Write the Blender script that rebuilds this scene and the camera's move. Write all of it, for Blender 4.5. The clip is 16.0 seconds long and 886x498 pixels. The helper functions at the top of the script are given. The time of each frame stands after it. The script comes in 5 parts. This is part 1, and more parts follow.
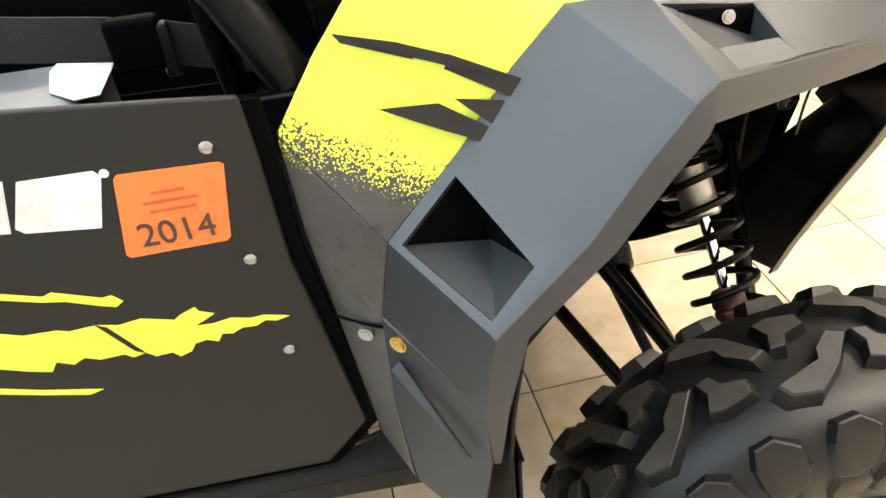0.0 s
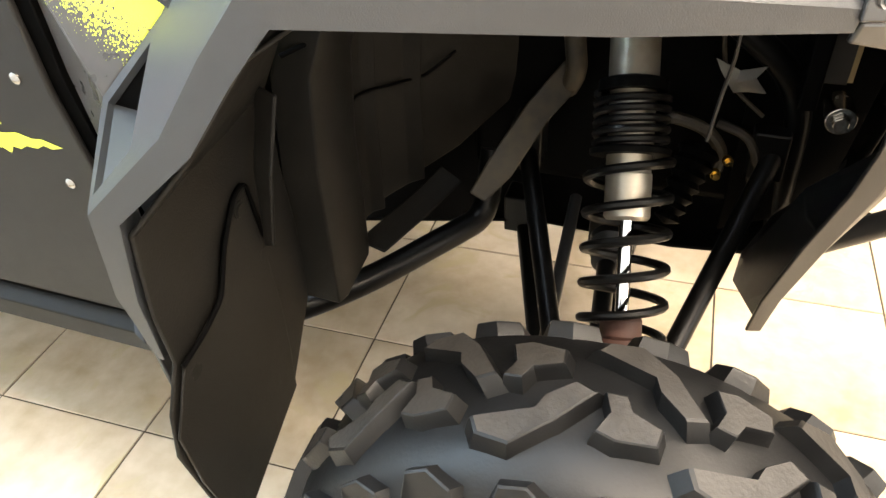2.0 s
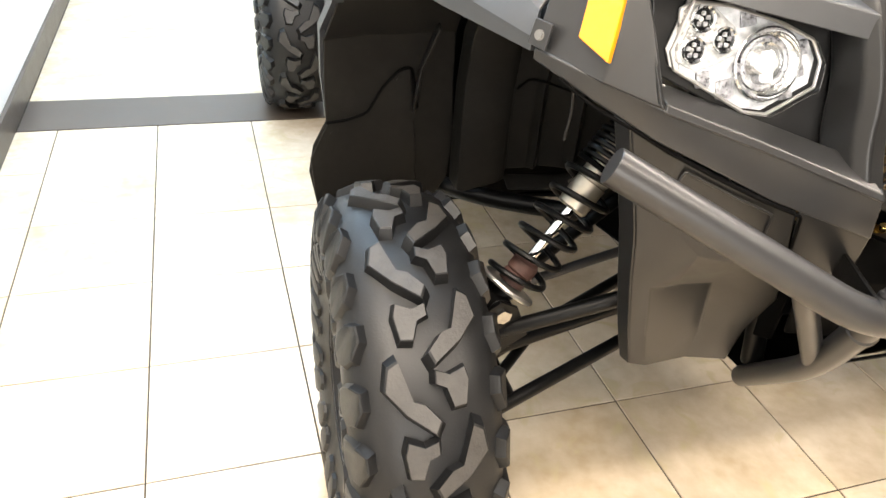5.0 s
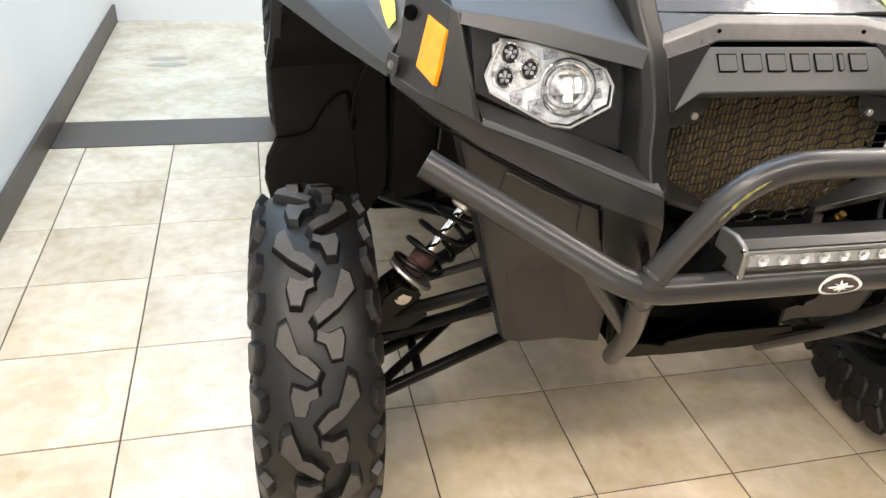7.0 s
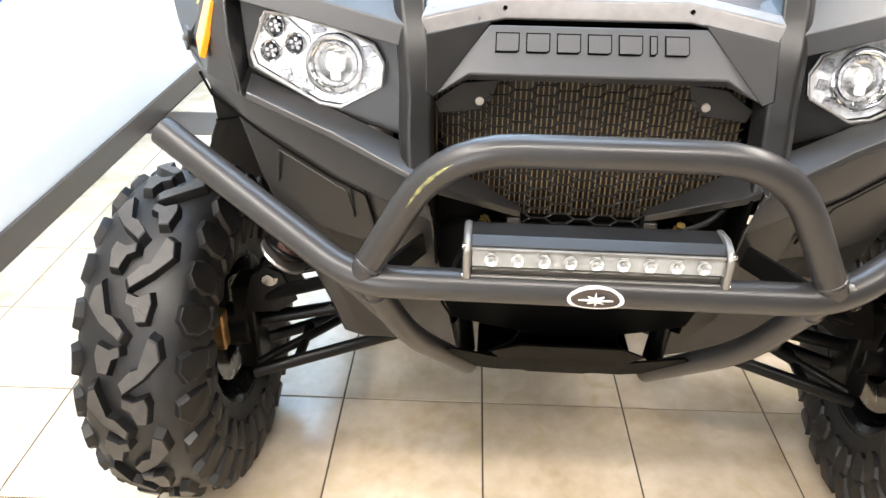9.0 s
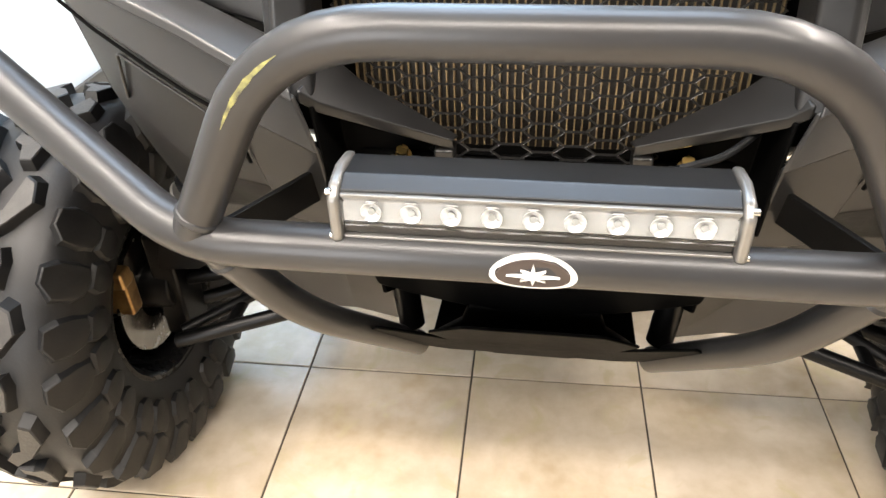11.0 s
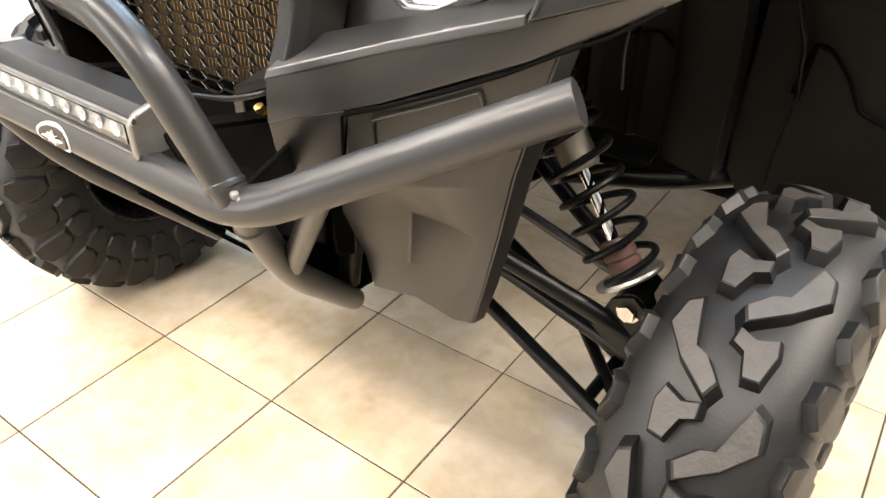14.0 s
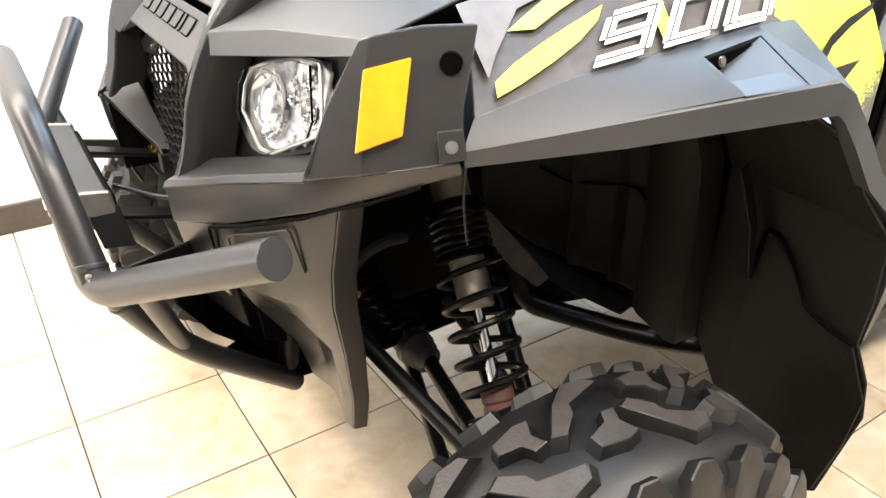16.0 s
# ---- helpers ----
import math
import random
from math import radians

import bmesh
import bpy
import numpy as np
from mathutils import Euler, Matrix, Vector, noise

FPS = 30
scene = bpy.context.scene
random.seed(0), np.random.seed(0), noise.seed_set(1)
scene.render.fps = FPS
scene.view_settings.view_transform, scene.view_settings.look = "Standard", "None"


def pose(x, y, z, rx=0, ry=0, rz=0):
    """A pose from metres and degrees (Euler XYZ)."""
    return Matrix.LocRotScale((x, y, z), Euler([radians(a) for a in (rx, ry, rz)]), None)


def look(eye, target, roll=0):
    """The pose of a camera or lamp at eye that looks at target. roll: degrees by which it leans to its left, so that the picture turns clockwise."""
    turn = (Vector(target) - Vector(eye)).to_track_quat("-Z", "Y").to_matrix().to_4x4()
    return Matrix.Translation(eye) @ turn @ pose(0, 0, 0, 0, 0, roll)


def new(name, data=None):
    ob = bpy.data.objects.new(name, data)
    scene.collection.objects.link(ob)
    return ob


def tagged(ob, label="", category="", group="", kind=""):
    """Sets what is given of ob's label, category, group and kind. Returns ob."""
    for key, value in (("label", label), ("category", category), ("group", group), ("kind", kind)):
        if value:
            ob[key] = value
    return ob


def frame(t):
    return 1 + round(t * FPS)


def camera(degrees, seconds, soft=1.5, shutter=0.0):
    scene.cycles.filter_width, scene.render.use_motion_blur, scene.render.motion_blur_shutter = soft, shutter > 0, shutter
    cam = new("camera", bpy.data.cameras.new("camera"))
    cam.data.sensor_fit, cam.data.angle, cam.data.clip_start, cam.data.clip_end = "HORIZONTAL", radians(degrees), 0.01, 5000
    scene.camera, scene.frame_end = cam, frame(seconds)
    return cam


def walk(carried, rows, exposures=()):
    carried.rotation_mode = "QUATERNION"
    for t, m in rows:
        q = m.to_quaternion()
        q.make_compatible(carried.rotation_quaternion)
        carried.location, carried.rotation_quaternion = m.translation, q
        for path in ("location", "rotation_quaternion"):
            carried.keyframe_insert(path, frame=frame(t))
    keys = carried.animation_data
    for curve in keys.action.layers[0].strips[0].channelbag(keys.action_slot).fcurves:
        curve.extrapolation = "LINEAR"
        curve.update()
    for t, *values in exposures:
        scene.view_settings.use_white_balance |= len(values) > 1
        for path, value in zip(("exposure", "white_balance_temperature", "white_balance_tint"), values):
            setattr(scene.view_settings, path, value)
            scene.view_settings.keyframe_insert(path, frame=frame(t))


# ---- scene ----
cam = camera(61.7, 16.0)

PATH = [
    (0, (-1.068, 0.337, 1.239), (0.514, 0.083, 0.043), -5.7),
    (0.5, (-1.059, 0.213, 1.206), (0.494, 0.116, -0.051), -4.3),
    (1, (-1.045, 0.055, 1.158), (0.467, 0.242, -0.138), -5.3),
    (1.5, (-1.025, -0.078, 1.147), (0.457, 0.288, -0.146), -4.7),
    (2, (-0.989, -0.179, 1.139), (0.469, 0.34, -0.128), -3.6),
    (2.5, (-0.967, -0.341, 1.146), (0.334, 0.434, -0.16), -4.8),
    (3, (-0.932, -0.453, 1.156), (0.233, 0.489, -0.169), -2.7),
    (3.5, (-0.915, -0.637, 1.171), (0.08, 0.557, -0.088), -1.1),
    (3.7, (-0.91, -0.714, 1.174), (-0.032, 0.588, -0.063), -1.0),
    (5.8, (-0.806, -1.208, 1.242), (-0.294, 0.418, 0.195), 5.0),
    (6, (-0.809, -1.248, 1.265), (-0.303, 0.385, 0.228), 4.5),
    (6.5, (-0.778, -1.322, 1.286), (-0.274, 0.34, 0.294), 4.6),
    (7, (-0.658, -1.339, 1.277), (-0.207, 0.318, 0.252), 3.9),
    (7.5, (-0.466, -1.324, 1.285), (-0.116, 0.328, 0.214), 3.7),
    (8, (-0.322, -1.324, 1.284), (-0.097, 0.371, 0.247), 0.1),
    (8.5, (-0.17, -1.359, 1.267), (-0.127, 0.363, 0.251), -1.0),
    (9, (-0.051, -1.384, 1.235), (-0.112, 0.344, 0.231), 0.6),
    (9.2, (-0.03, -1.377, 1.215), (-0.053, 0.365, 0.231), -0.1),
    (11.3, (0.13, -1.077, 1.069), (-0.149, 0.544, -0.07), -3.2),
    (11.5, (0.157, -1.072, 1.065), (-0.164, 0.549, -0.062), -4.0),
    (12, (0.319, -1.098, 1.075), (-0.176, 0.5, -0.02), -3.5),
    (12.5, (0.525, -1.131, 1.1), (-0.12, 0.425, 0.022), -2.5),
    (13, (0.658, -1.122, 1.102), (-0.071, 0.398, 0.027), -1.9),
    (13.5, (0.788, -1.073, 1.094), (0.015, 0.385, -0.036), 0.1),
    (14, (0.901, -0.997, 1.108), (-0.057, 0.337, -0.033), -0.2),
    (14.5, (0.965, -0.922, 1.126), (-0.076, 0.373, 0.013), -0.2),
    (15, (1.041, -0.849, 1.138), (-0.118, 0.361, 0.047), -0.5),
    (15.5, (1.16, -0.767, 1.162), (-0.14, 0.314, 0.094), -0.8),
    (16, (1.238, -0.696, 1.203), (-0.221, 0.272, 0.236), 0.1),
]
walk(cam, [(t, look(eye, target, roll)) for t, eye, target, roll in PATH],
     exposures=[(0, -0.4, 7700, 10), (0.6, -0.4, 7800, 10), (1.5, 0.05, 7700, 10), (2.5, 0.3, 7300, 10), (3.5, 0.3, 7200, 10), (6, -0.48, 6900, 10), (7, -0.84, 6800, 10),
                (8, -0.6, 6700, 10), (9, -0.2, 6500, 10), (11.5, 0.05, 6700, 10), (13, 0.08, 6700, 10), (15, 0.06, 6800, 10), (16, 0.05, 6700, 10)])

# ---- light ----
world = bpy.data.worlds.new("world")
scene.world = world
world.use_nodes = True
world.node_tree.nodes["Background"].inputs["Color"].default_value = (0.9, 0.95, 1.0, 1)
world.node_tree.nodes["Background"].inputs["Strength"].default_value = 0.01


def area(name, eye, target, sx, sy, watts, color):
    data = bpy.data.lights.new(name, "AREA")
    data.shape, data.size, data.size_y, data.energy, data.color = "RECTANGLE", sx, sy, watts, color
    ob = new(name, data)
    ob.matrix_world = look(eye, target)
    return tagged(ob, kind="structure")


WARM = (1.0, 0.92, 0.845)
area("ceiling_light_front", (0.45, -2.0, 2.90), (0.45, -2.0, 0), 2.8, 0.16, 155, WARM)
area("ceiling_light_side", (-1.25, -1.4, 2.90), (-1.25, -1.4, 0), 0.14, 2.6, 130, WARM)
area("ceiling_light_middle", (2.1, 0.35, 2.90), (2.1, 0.35, 0), 0.16, 2.8, 215, WARM)
area("ceiling_light_back", (-0.6, 2.3, 2.90), (-0.6, 2.3, 0), 1.7, 2.2, 175, (0.50, 0.73, 1.0))
area("ceiling_light_over", (0.1, 0.3, 2.90), (0.1, 0.3, 0), 1.6, 1.0, 75, (0.62, 0.78, 1.0))
# unseen fill low in front, added to brighten the left wheel well
area("low_fill_front", (-1.05, -3.62, 1.15), (-0.9, 0, 0.75), 0.8, 1.9, 62, (0.96, 0.97, 1.0))
# unseen blue fill behind, added for cool reflections on upper faces
area("blue_fill_back", (-0.2, 3.66, 2.25), (-0.2, 0, 1.6), 2.4, 1.2, 55, (0.55, 0.75, 1.0))

# ---- materials ----


def material(name, color, rough=0.5, metal=0.0, second=None, scale=6.0, mix=0.5, bump=0.0, bump_scale=200.0,
             rough_var=0.08, fine=60.0, coat=0.0, spec=0.5):
    """A surface with variation of colour and gloss at two scales and a fine relief."""
    m = bpy.data.materials.new(name)
    m.use_nodes = True
    nt = m.node_tree
    bsdf = nt.nodes["Principled BSDF"]
    co = nt.nodes.new("ShaderNodeTexCoord")
    n1 = nt.nodes.new("ShaderNodeTexNoise")
    n2 = nt.nodes.new("ShaderNodeTexNoise")
    n1.inputs["Scale"].default_value, n2.inputs["Scale"].default_value = scale, fine
    n1.inputs["Detail"].default_value, n2.inputs["Detail"].default_value = 5, 4
    for n in (n1, n2):
        nt.links.new(co.outputs["Object"], n.inputs["Vector"])
    avg = nt.nodes.new("ShaderNodeMath")
    avg.operation = "MULTIPLY_ADD"
    avg.inputs[1].default_value, avg.inputs[2].default_value = 0.45, 0.0
    nt.links.new(n2.outputs["Fac"], avg.inputs[0])
    add = nt.nodes.new("ShaderNodeMath")
    add.operation = "MULTIPLY_ADD"
    add.inputs[1].default_value = 0.75
    nt.links.new(n1.outputs["Fac"], add.inputs[0])
    nt.links.new(avg.outputs[0], add.inputs[2])
    ramp = nt.nodes.new("ShaderNodeValToRGB")
    second = second or tuple(c * 0.72 for c in color)
    ramp.color_ramp.elements[0].position, ramp.color_ramp.elements[1].position = 0.6 - mix * 0.3, 0.6 + mix * 0.3
    ramp.color_ramp.elements[0].color, ramp.color_ramp.elements[1].color = (*second, 1), (*color, 1)
    nt.links.new(add.outputs[0], ramp.inputs["Fac"])
    nt.links.new(ramp.outputs["Color"], bsdf.inputs["Base Color"])
    rr = nt.nodes.new("ShaderNodeMapRange")
    rr.inputs["To Min"].default_value, rr.inputs["To Max"].default_value = rough - rough_var, rough + rough_var
    rr.inputs["From Min"].default_value, rr.inputs["From Max"].default_value = 0.3, 0.9
    nt.links.new(add.outputs[0], rr.inputs["Value"])
    nt.links.new(rr.outputs[0], bsdf.inputs["Roughness"])
    bsdf.inputs["Metallic"].default_value = metal
    bsdf.inputs["Coat Weight"].default_value = coat
    bsdf.inputs["Specular IOR Level"].default_value = spec
    if bump:
        n3 = nt.nodes.new("ShaderNodeTexNoise")
        n3.inputs["Scale"].default_value, n3.inputs["Detail"].default_value = bump_scale, 3
        nt.links.new(co.outputs["Object"], n3.inputs["Vector"])
        b = nt.nodes.new("ShaderNodeBump")
        b.inputs["Strength"].default_value, b.inputs["Distance"].default_value = bump, 0.002
        nt.links.new(n3.outputs["Fac"], b.inputs["Height"])
        nt.links.new(b.outputs["Normal"], bsdf.inputs["Normal"])
    return m


def tile_material(name, light, dark, vein):
    """Glazed stone-look tile: cloudy colour that differs from tile to tile."""
    m = material(name, light, rough=0.20, second=dark, scale=4.0, mix=0.8, bump=0.06, bump_scale=60, rough_var=0.07, fine=22)
    nt = m.node_tree
    bsdf = nt.nodes["Principled BSDF"]
    co = next(n for n in nt.nodes if n.type == "TEX_COORD")
    info = nt.nodes.new("ShaderNodeObjectInfo")
    vec = nt.nodes.new("ShaderNodeVectorMath")
    vec.operation = "MULTIPLY_ADD"
    vec.inputs[1].default_value = (37.0, 53.0, 11.0)
    nt.links.new(info.outputs["Random"], vec.inputs[0])
    nt.links.new(co.outputs["Object"], vec.inputs[2])
    for n in [n for n in nt.nodes if n.type == "TEX_NOISE"]:
        nt.links.new(vec.outputs[0], n.inputs["Vector"])
    ramp = next(n for n in nt.nodes if n.type == "VALTORGB")
    veins = nt.nodes.new("ShaderNodeTexNoise")
    veins.inputs["Scale"].default_value, veins.inputs["Detail"].default_value, veins.inputs["Distortion"].default_value = 9, 6, 1.6
    nt.links.new(vec.outputs[0], veins.inputs["Vector"])
    vr = nt.nodes.new("ShaderNodeValToRGB")
    e = vr.color_ramp.elements
    e[0].position, e[1].position = 0.56, 0.70
    e[0].color, e[1].color = (0, 0, 0, 1), (0.75, 0.75, 0.75, 1)
    nt.links.new(veins.outputs["Fac"], vr.inputs["Fac"])
    mixer = nt.nodes.new("ShaderNodeMix")
    mixer.data_type = "RGBA"
    nt.links.new(vr.outputs["Color"], mixer.inputs["Factor"])
    nt.links.new(ramp.outputs["Color"], mixer.inputs[6])
    mixer.inputs[7].default_value = (*vein, 1)
    hsv = nt.nodes.new("ShaderNodeHueSaturation")
    val = nt.nodes.new("ShaderNodeMapRange")
    val.inputs["To Min"].default_value, val.inputs["To Max"].default_value = 0.92, 1.06
    nt.links.new(info.outputs["Random"], val.inputs["Value"])
    nt.links.new(val.outputs[0], hsv.inputs["Value"])
    nt.links.new(mixer.outputs[2], hsv.inputs["Color"])
    nt.links.new(hsv.outputs["Color"], bsdf.inputs["Base Color"])
    return m


TILE = tile_material("beige_glazed_tile", (0.72, 0.63, 0.51), (0.43, 0.335, 0.215), (0.53, 0.45, 0.28))
GROUT = material("dark_grout", (0.07, 0.055, 0.04), rough=0.9, bump=0.4, bump_scale=300)
STRIP = material("dark_brown_stone", (0.075, 0.058, 0.045), rough=0.42, scale=9, bump=0.1)
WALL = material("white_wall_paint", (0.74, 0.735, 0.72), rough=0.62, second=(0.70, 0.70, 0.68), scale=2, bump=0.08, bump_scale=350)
PLASTIC = material("charcoal_moulded_plastic", (0.0098, 0.0099, 0.0103), rough=0.33, second=(0.0073, 0.0074, 0.0077), scale=5, spec=0.4, bump=0.08, bump_scale=900)
FLARE = material("grey_flare_plastic", (0.027, 0.029, 0.032), rough=0.45, rough_var=0.03, second=(0.022, 0.024, 0.027), scale=5, spec=0.62, bump=0.12, bump_scale=900)
FASCIA = material("dark_grey_fascia_plastic", (0.0172, 0.0176, 0.0184), rough=0.33, rough_var=0.03, second=(0.015, 0.0147, 0.0147), scale=5, spec=0.6, bump=0.06, bump_scale=900)
# black plastic parts, and pieces that paint shade in recesses and gaps
BLACK = material("black_plastic_and_shade", (0.0025, 0.0025, 0.0025), rough=0.5, spec=0.02, bump=0.15, bump_scale=500)
HOOD = material("metallic_grey_paint", (0.24, 0.25, 0.275), rough=0.24, metal=0.6, second=(0.20, 0.21, 0.23), scale=4, coat=0.6)
LIP = material("silver_grey_paint", (0.17, 0.165, 0.165), rough=0.32, metal=0.3, scale=4)
TUBE = material("satin_grey_powder_coat", (0.031, 0.032, 0.034), rough=0.36, rough_var=0.03, metal=0.35, coat=0.05, second=(0.028, 0.027, 0.027), scale=5, fine=9)
FRAME = material("black_painted_steel", (0.0030, 0.0030, 0.0030), rough=0.34, spec=0.18, scale=14, bump=0.08)
RUBBER = material("tyre_rubber", (0.0065, 0.0067, 0.0072), spec=0.40, rough=0.46, second=(0.0035, 0.0035, 0.0038), scale=10, bump=0.12, bump_scale=260, fine=40)
LUG = material("dusty_tread_rubber", (0.047, 0.043, 0.039), rough=0.52, second=(0.024, 0.022, 0.020), scale=16, bump=0.35, bump_scale=200, fine=50)
RIM = material("black_cast_aluminium", (0.018, 0.018, 0.019), rough=0.28, metal=0.5, scale=20)
STEEL = material("zinc_plated_steel", (0.50, 0.48, 0.45), rough=0.24, metal=1.0, scale=30)
CHROME = material("polished_chrome", (0.85, 0.86, 0.88), rough=0.07, metal=1.0, scale=30)
CHAMPAGNE = material("anodised_shock_body", (0.46, 0.43, 0.37), rough=0.40, metal=0.85, second=(0.36, 0.32, 0.26), scale=12)
RUST = material("brown_bump_stop", (0.050, 0.019, 0.013), rough=0.7, scale=30, bump=0.3)
GOLD = material("gold_caliper_plating", (0.40, 0.25, 0.10), rough=0.4, metal=0.9, second=(0.16, 0.09, 0.04), scale=40)
BRASS = material("yellow_zinc_bolt", (0.72, 0.50, 0.17), rough=0.3, metal=1.0, scale=60)
AMBER = material("amber_lens", (0.85, 0.33, 0.01), rough=0.16, second=(0.75, 0.24, 0.006), scale=14, coat=0.8)
LIME = material("lime_yellow_vinyl", (0.72, 0.80, 0.085), rough=0.33, second=(0.64, 0.71, 0.07), scale=8)
WHITE = material("white_vinyl", (0.78, 0.78, 0.76), rough=0.4, scale=10)
ORANGE = material("orange_sticker", (0.86, 0.19, 0.045), rough=0.28, second=(0.80, 0.16, 0.04), scale=10)
INK = material("dark_print", (0.05, 0.035, 0.03), rough=0.5)
ALU = material("brushed_aluminium", (0.50, 0.49, 0.47), rough=0.36, metal=0.9, scale=20)
SEAT = material("grey_seat_vinyl", (0.25, 0.25, 0.26), rough=0.5, scale=8, bump=0.2)
WEB = material("black_nylon_webbing", (0.02, 0.02, 0.02), rough=0.75, bump=0.5, bump_scale=700)
FINS = material("radiator_fins", (0.28, 0.205, 0.10), rough=0.45, metal=0.2, second=(0.22, 0.16, 0.09), scale=60, fine=220, mix=0.8)
LAMPWHITE = material("rippled_chrome", (0.90, 0.91, 0.93), rough=0.2, metal=0.35, second=(0.50, 0.51, 0.53), scale=70, mix=0.4, bump=0.3, bump_scale=60)
CELLS = material("grey_faceted_lamp_cells", (0.40, 0.40, 0.42), rough=0.3, metal=0.5, second=(0.13, 0.13, 0.14), scale=150, fine=420, mix=0.5, bump=0.8, bump_scale=260)
MILKY = material("milky_lens_tray", (0.23, 0.23, 0.225), rough=0.3, second=(0.18, 0.18, 0.175), scale=25, coat=0.4)
FLAP = material("black_moulded_liner", (0.0130, 0.0121, 0.0108), rough=0.45, spec=0.10, second=(0.0085, 0.0079, 0.0070), scale=7, bump=0.2, bump_scale=500)
PATCH = material("dull_patch", (0.42, 0.37, 0.30), rough=0.5, second=(0.34, 0.30, 0.24), scale=20)
TAN = material("blotchy_brown_frame", (0.050, 0.037, 0.021), rough=0.6, second=(0.012, 0.010, 0.007), scale=20)
CORE = material("dark_radiator_core", (0.012, 0.0095, 0.007), rough=0.6, scale=40)
FAINT = material("dark_orange_print", (0.55, 0.10, 0.03), rough=0.4)
CUPS = material("satin_led_reflector", (0.58, 0.58, 0.57), rough=0.3, metal=0.4, second=(0.30, 0.29, 0.28), scale=120)
# grey for the unseen walls and ceiling, chosen to cut bounced light
GREYWALL = material("unseen_wall_grey", (0.26, 0.255, 0.25), rough=0.6, scale=2, bump=0.08, bump_scale=350)
RAIL = material("satin_grey_aluminium", (0.25, 0.245, 0.235), rough=0.38, metal=0.7, scale=20)
TIE = material("pale_nylon_tie", (0.20, 0.195, 0.18), rough=0.4)
YELLOWED = material("yellow_paint_scuff", (0.27, 0.26, 0.08), rough=0.45, second=(0.05, 0.048, 0.03), scale=120, mix=0.6)
BLUE = material("blue_emblem", (0.10, 0.10, 0.55), rough=0.3)


def clear_glass():
    m = bpy.data.materials.new("clear_lens")
    m.use_nodes = True
    b = m.node_tree.nodes["Principled BSDF"]
    b.inputs["Base Color"].default_value = (0.96, 0.98, 0.99, 1)
    b.inputs["Roughness"].default_value = 0.02
    b.inputs["Transmission Weight"].default_value = 1.0
    b.inputs["IOR"].default_value = 1.2
    return m


GLASS = clear_glass()

# ---- builders ----


def part(name, bm, mat, parent=None, label="", bevel=0.0, smooth=True, segs=2):
    """Links a bmesh as one mesh object under a thing or a part."""
    bmesh.ops.recalc_face_normals(bm, faces=bm.faces)
    me = bpy.data.meshes.new(name)
    bm.to_mesh(me)
    bm.free()
    me.materials.append(mat)
    ob = new(name, me)
    if parent:
        ob.parent = parent
    if label:
        tagged(ob, label)
    if smooth:
        me.polygons.foreach_set("use_smooth", [True] * len(me.polygons))
        me.set_sharp_from_angle(angle=radians(32))
    if bevel:
        mod = ob.modifiers.new("rounded", "BEVEL")
        mod.width, mod.segments, mod.limit_method, mod.angle_limit = bevel, segs, "ANGLE", radians(25)
        mod.harden_normals = True
    return ob


def side(pts, s):
    return [(s * x, y, z) for x, y, z in pts]


def sheet(verts, faces, t=0.005):
    """A moulded panel: faces given by indices, thickened by t."""
    bm = bmesh.new()
    vs = [bm.verts.new(v) for v in verts]
    for f in faces:
        bm.faces.new([vs[i] for i in f])
    bmesh.ops.recalc_face_normals(bm, faces=bm.faces)
    bmesh.ops.solidify(bm, geom=bm.faces[:], thickness=t)
    return bm


def strips(*rows, t=0.005):
    """A panel spanned between rows of points of equal length."""
    n = len(rows[0])
    verts = [p for row in rows for p in row]
    faces = [(a * n + k, a * n + k + 1, (a + 1) * n + k + 1, (a + 1) * n + k) for a in range(len(rows) - 1) for k in range(n - 1)]
    return sheet(verts, faces, t)


def box(cx, cy, cz, sx, sy, sz, m=None):
    bm = bmesh.new()
    bmesh.ops.create_cube(bm, size=1, matrix=(m or Matrix()) @ Matrix.Translation((cx, cy, cz)) @ Matrix.Diagonal((sx, sy, sz, 1)))
    return bm


def join(*bms):
    """Several pieces of one part."""
    out = bmesh.new()
    for b in bms:
        me = bpy.data.meshes.new("piece")
        b.to_mesh(me)
        b.free()
        out.from_mesh(me)
        bpy.data.meshes.remove(me)
    return out


def filleted(pts, r, n=7):
    """A polyline with rounded corners."""
    pts = [Vector(p) for p in pts]
    out = [pts[0]]
    for a, b, c in zip(pts, pts[1:], pts[2:]):
        u, v = (a - b), (c - b)
        d = min(r, u.length * 0.48, v.length * 0.48)
        p, q = b + u.normalized() * d, b + v.normalized() * d
        for k in range(n + 1):
            f = k / n
            out.append(p * (1 - f) ** 2 + b * 2 * f * (1 - f) + q * f * f)
    return out + [pts[-1]]


def sweep(path, ring, caps=True):
    """A ring of (a, b) offsets carried along a path."""
    bm = bmesh.new()
    path = [Vector(p) for p in path]
    normal = None
    rows = []
    for k, p in enumerate(path):
        tang = (path[min(k + 1, len(path) - 1)] - path[max(k - 1, 0)]).normalized()
        if normal is None:
            normal = tang.orthogonal().normalized()
        normal = (normal - tang * normal.dot(tang)).normalized()
        other = tang.cross(normal)
        rows.append([bm.verts.new(p + normal * a + other * b) for a, b in ring])
    n = len(ring)
    for r0, r1 in zip(rows, rows[1:]):
        for k in range(n):
            bm.faces.new((r0[k], r0[(k + 1) % n], r1[(k + 1) % n], r1[k]))
    if caps:
        bm.faces.new(rows[0][::-1])
        bm.faces.new(rows[-1])
    return bm


def circle(r, n=20):
    return [(r * math.cos(2 * math.pi * k / n), r * math.sin(2 * math.pi * k / n)) for k in range(n)]


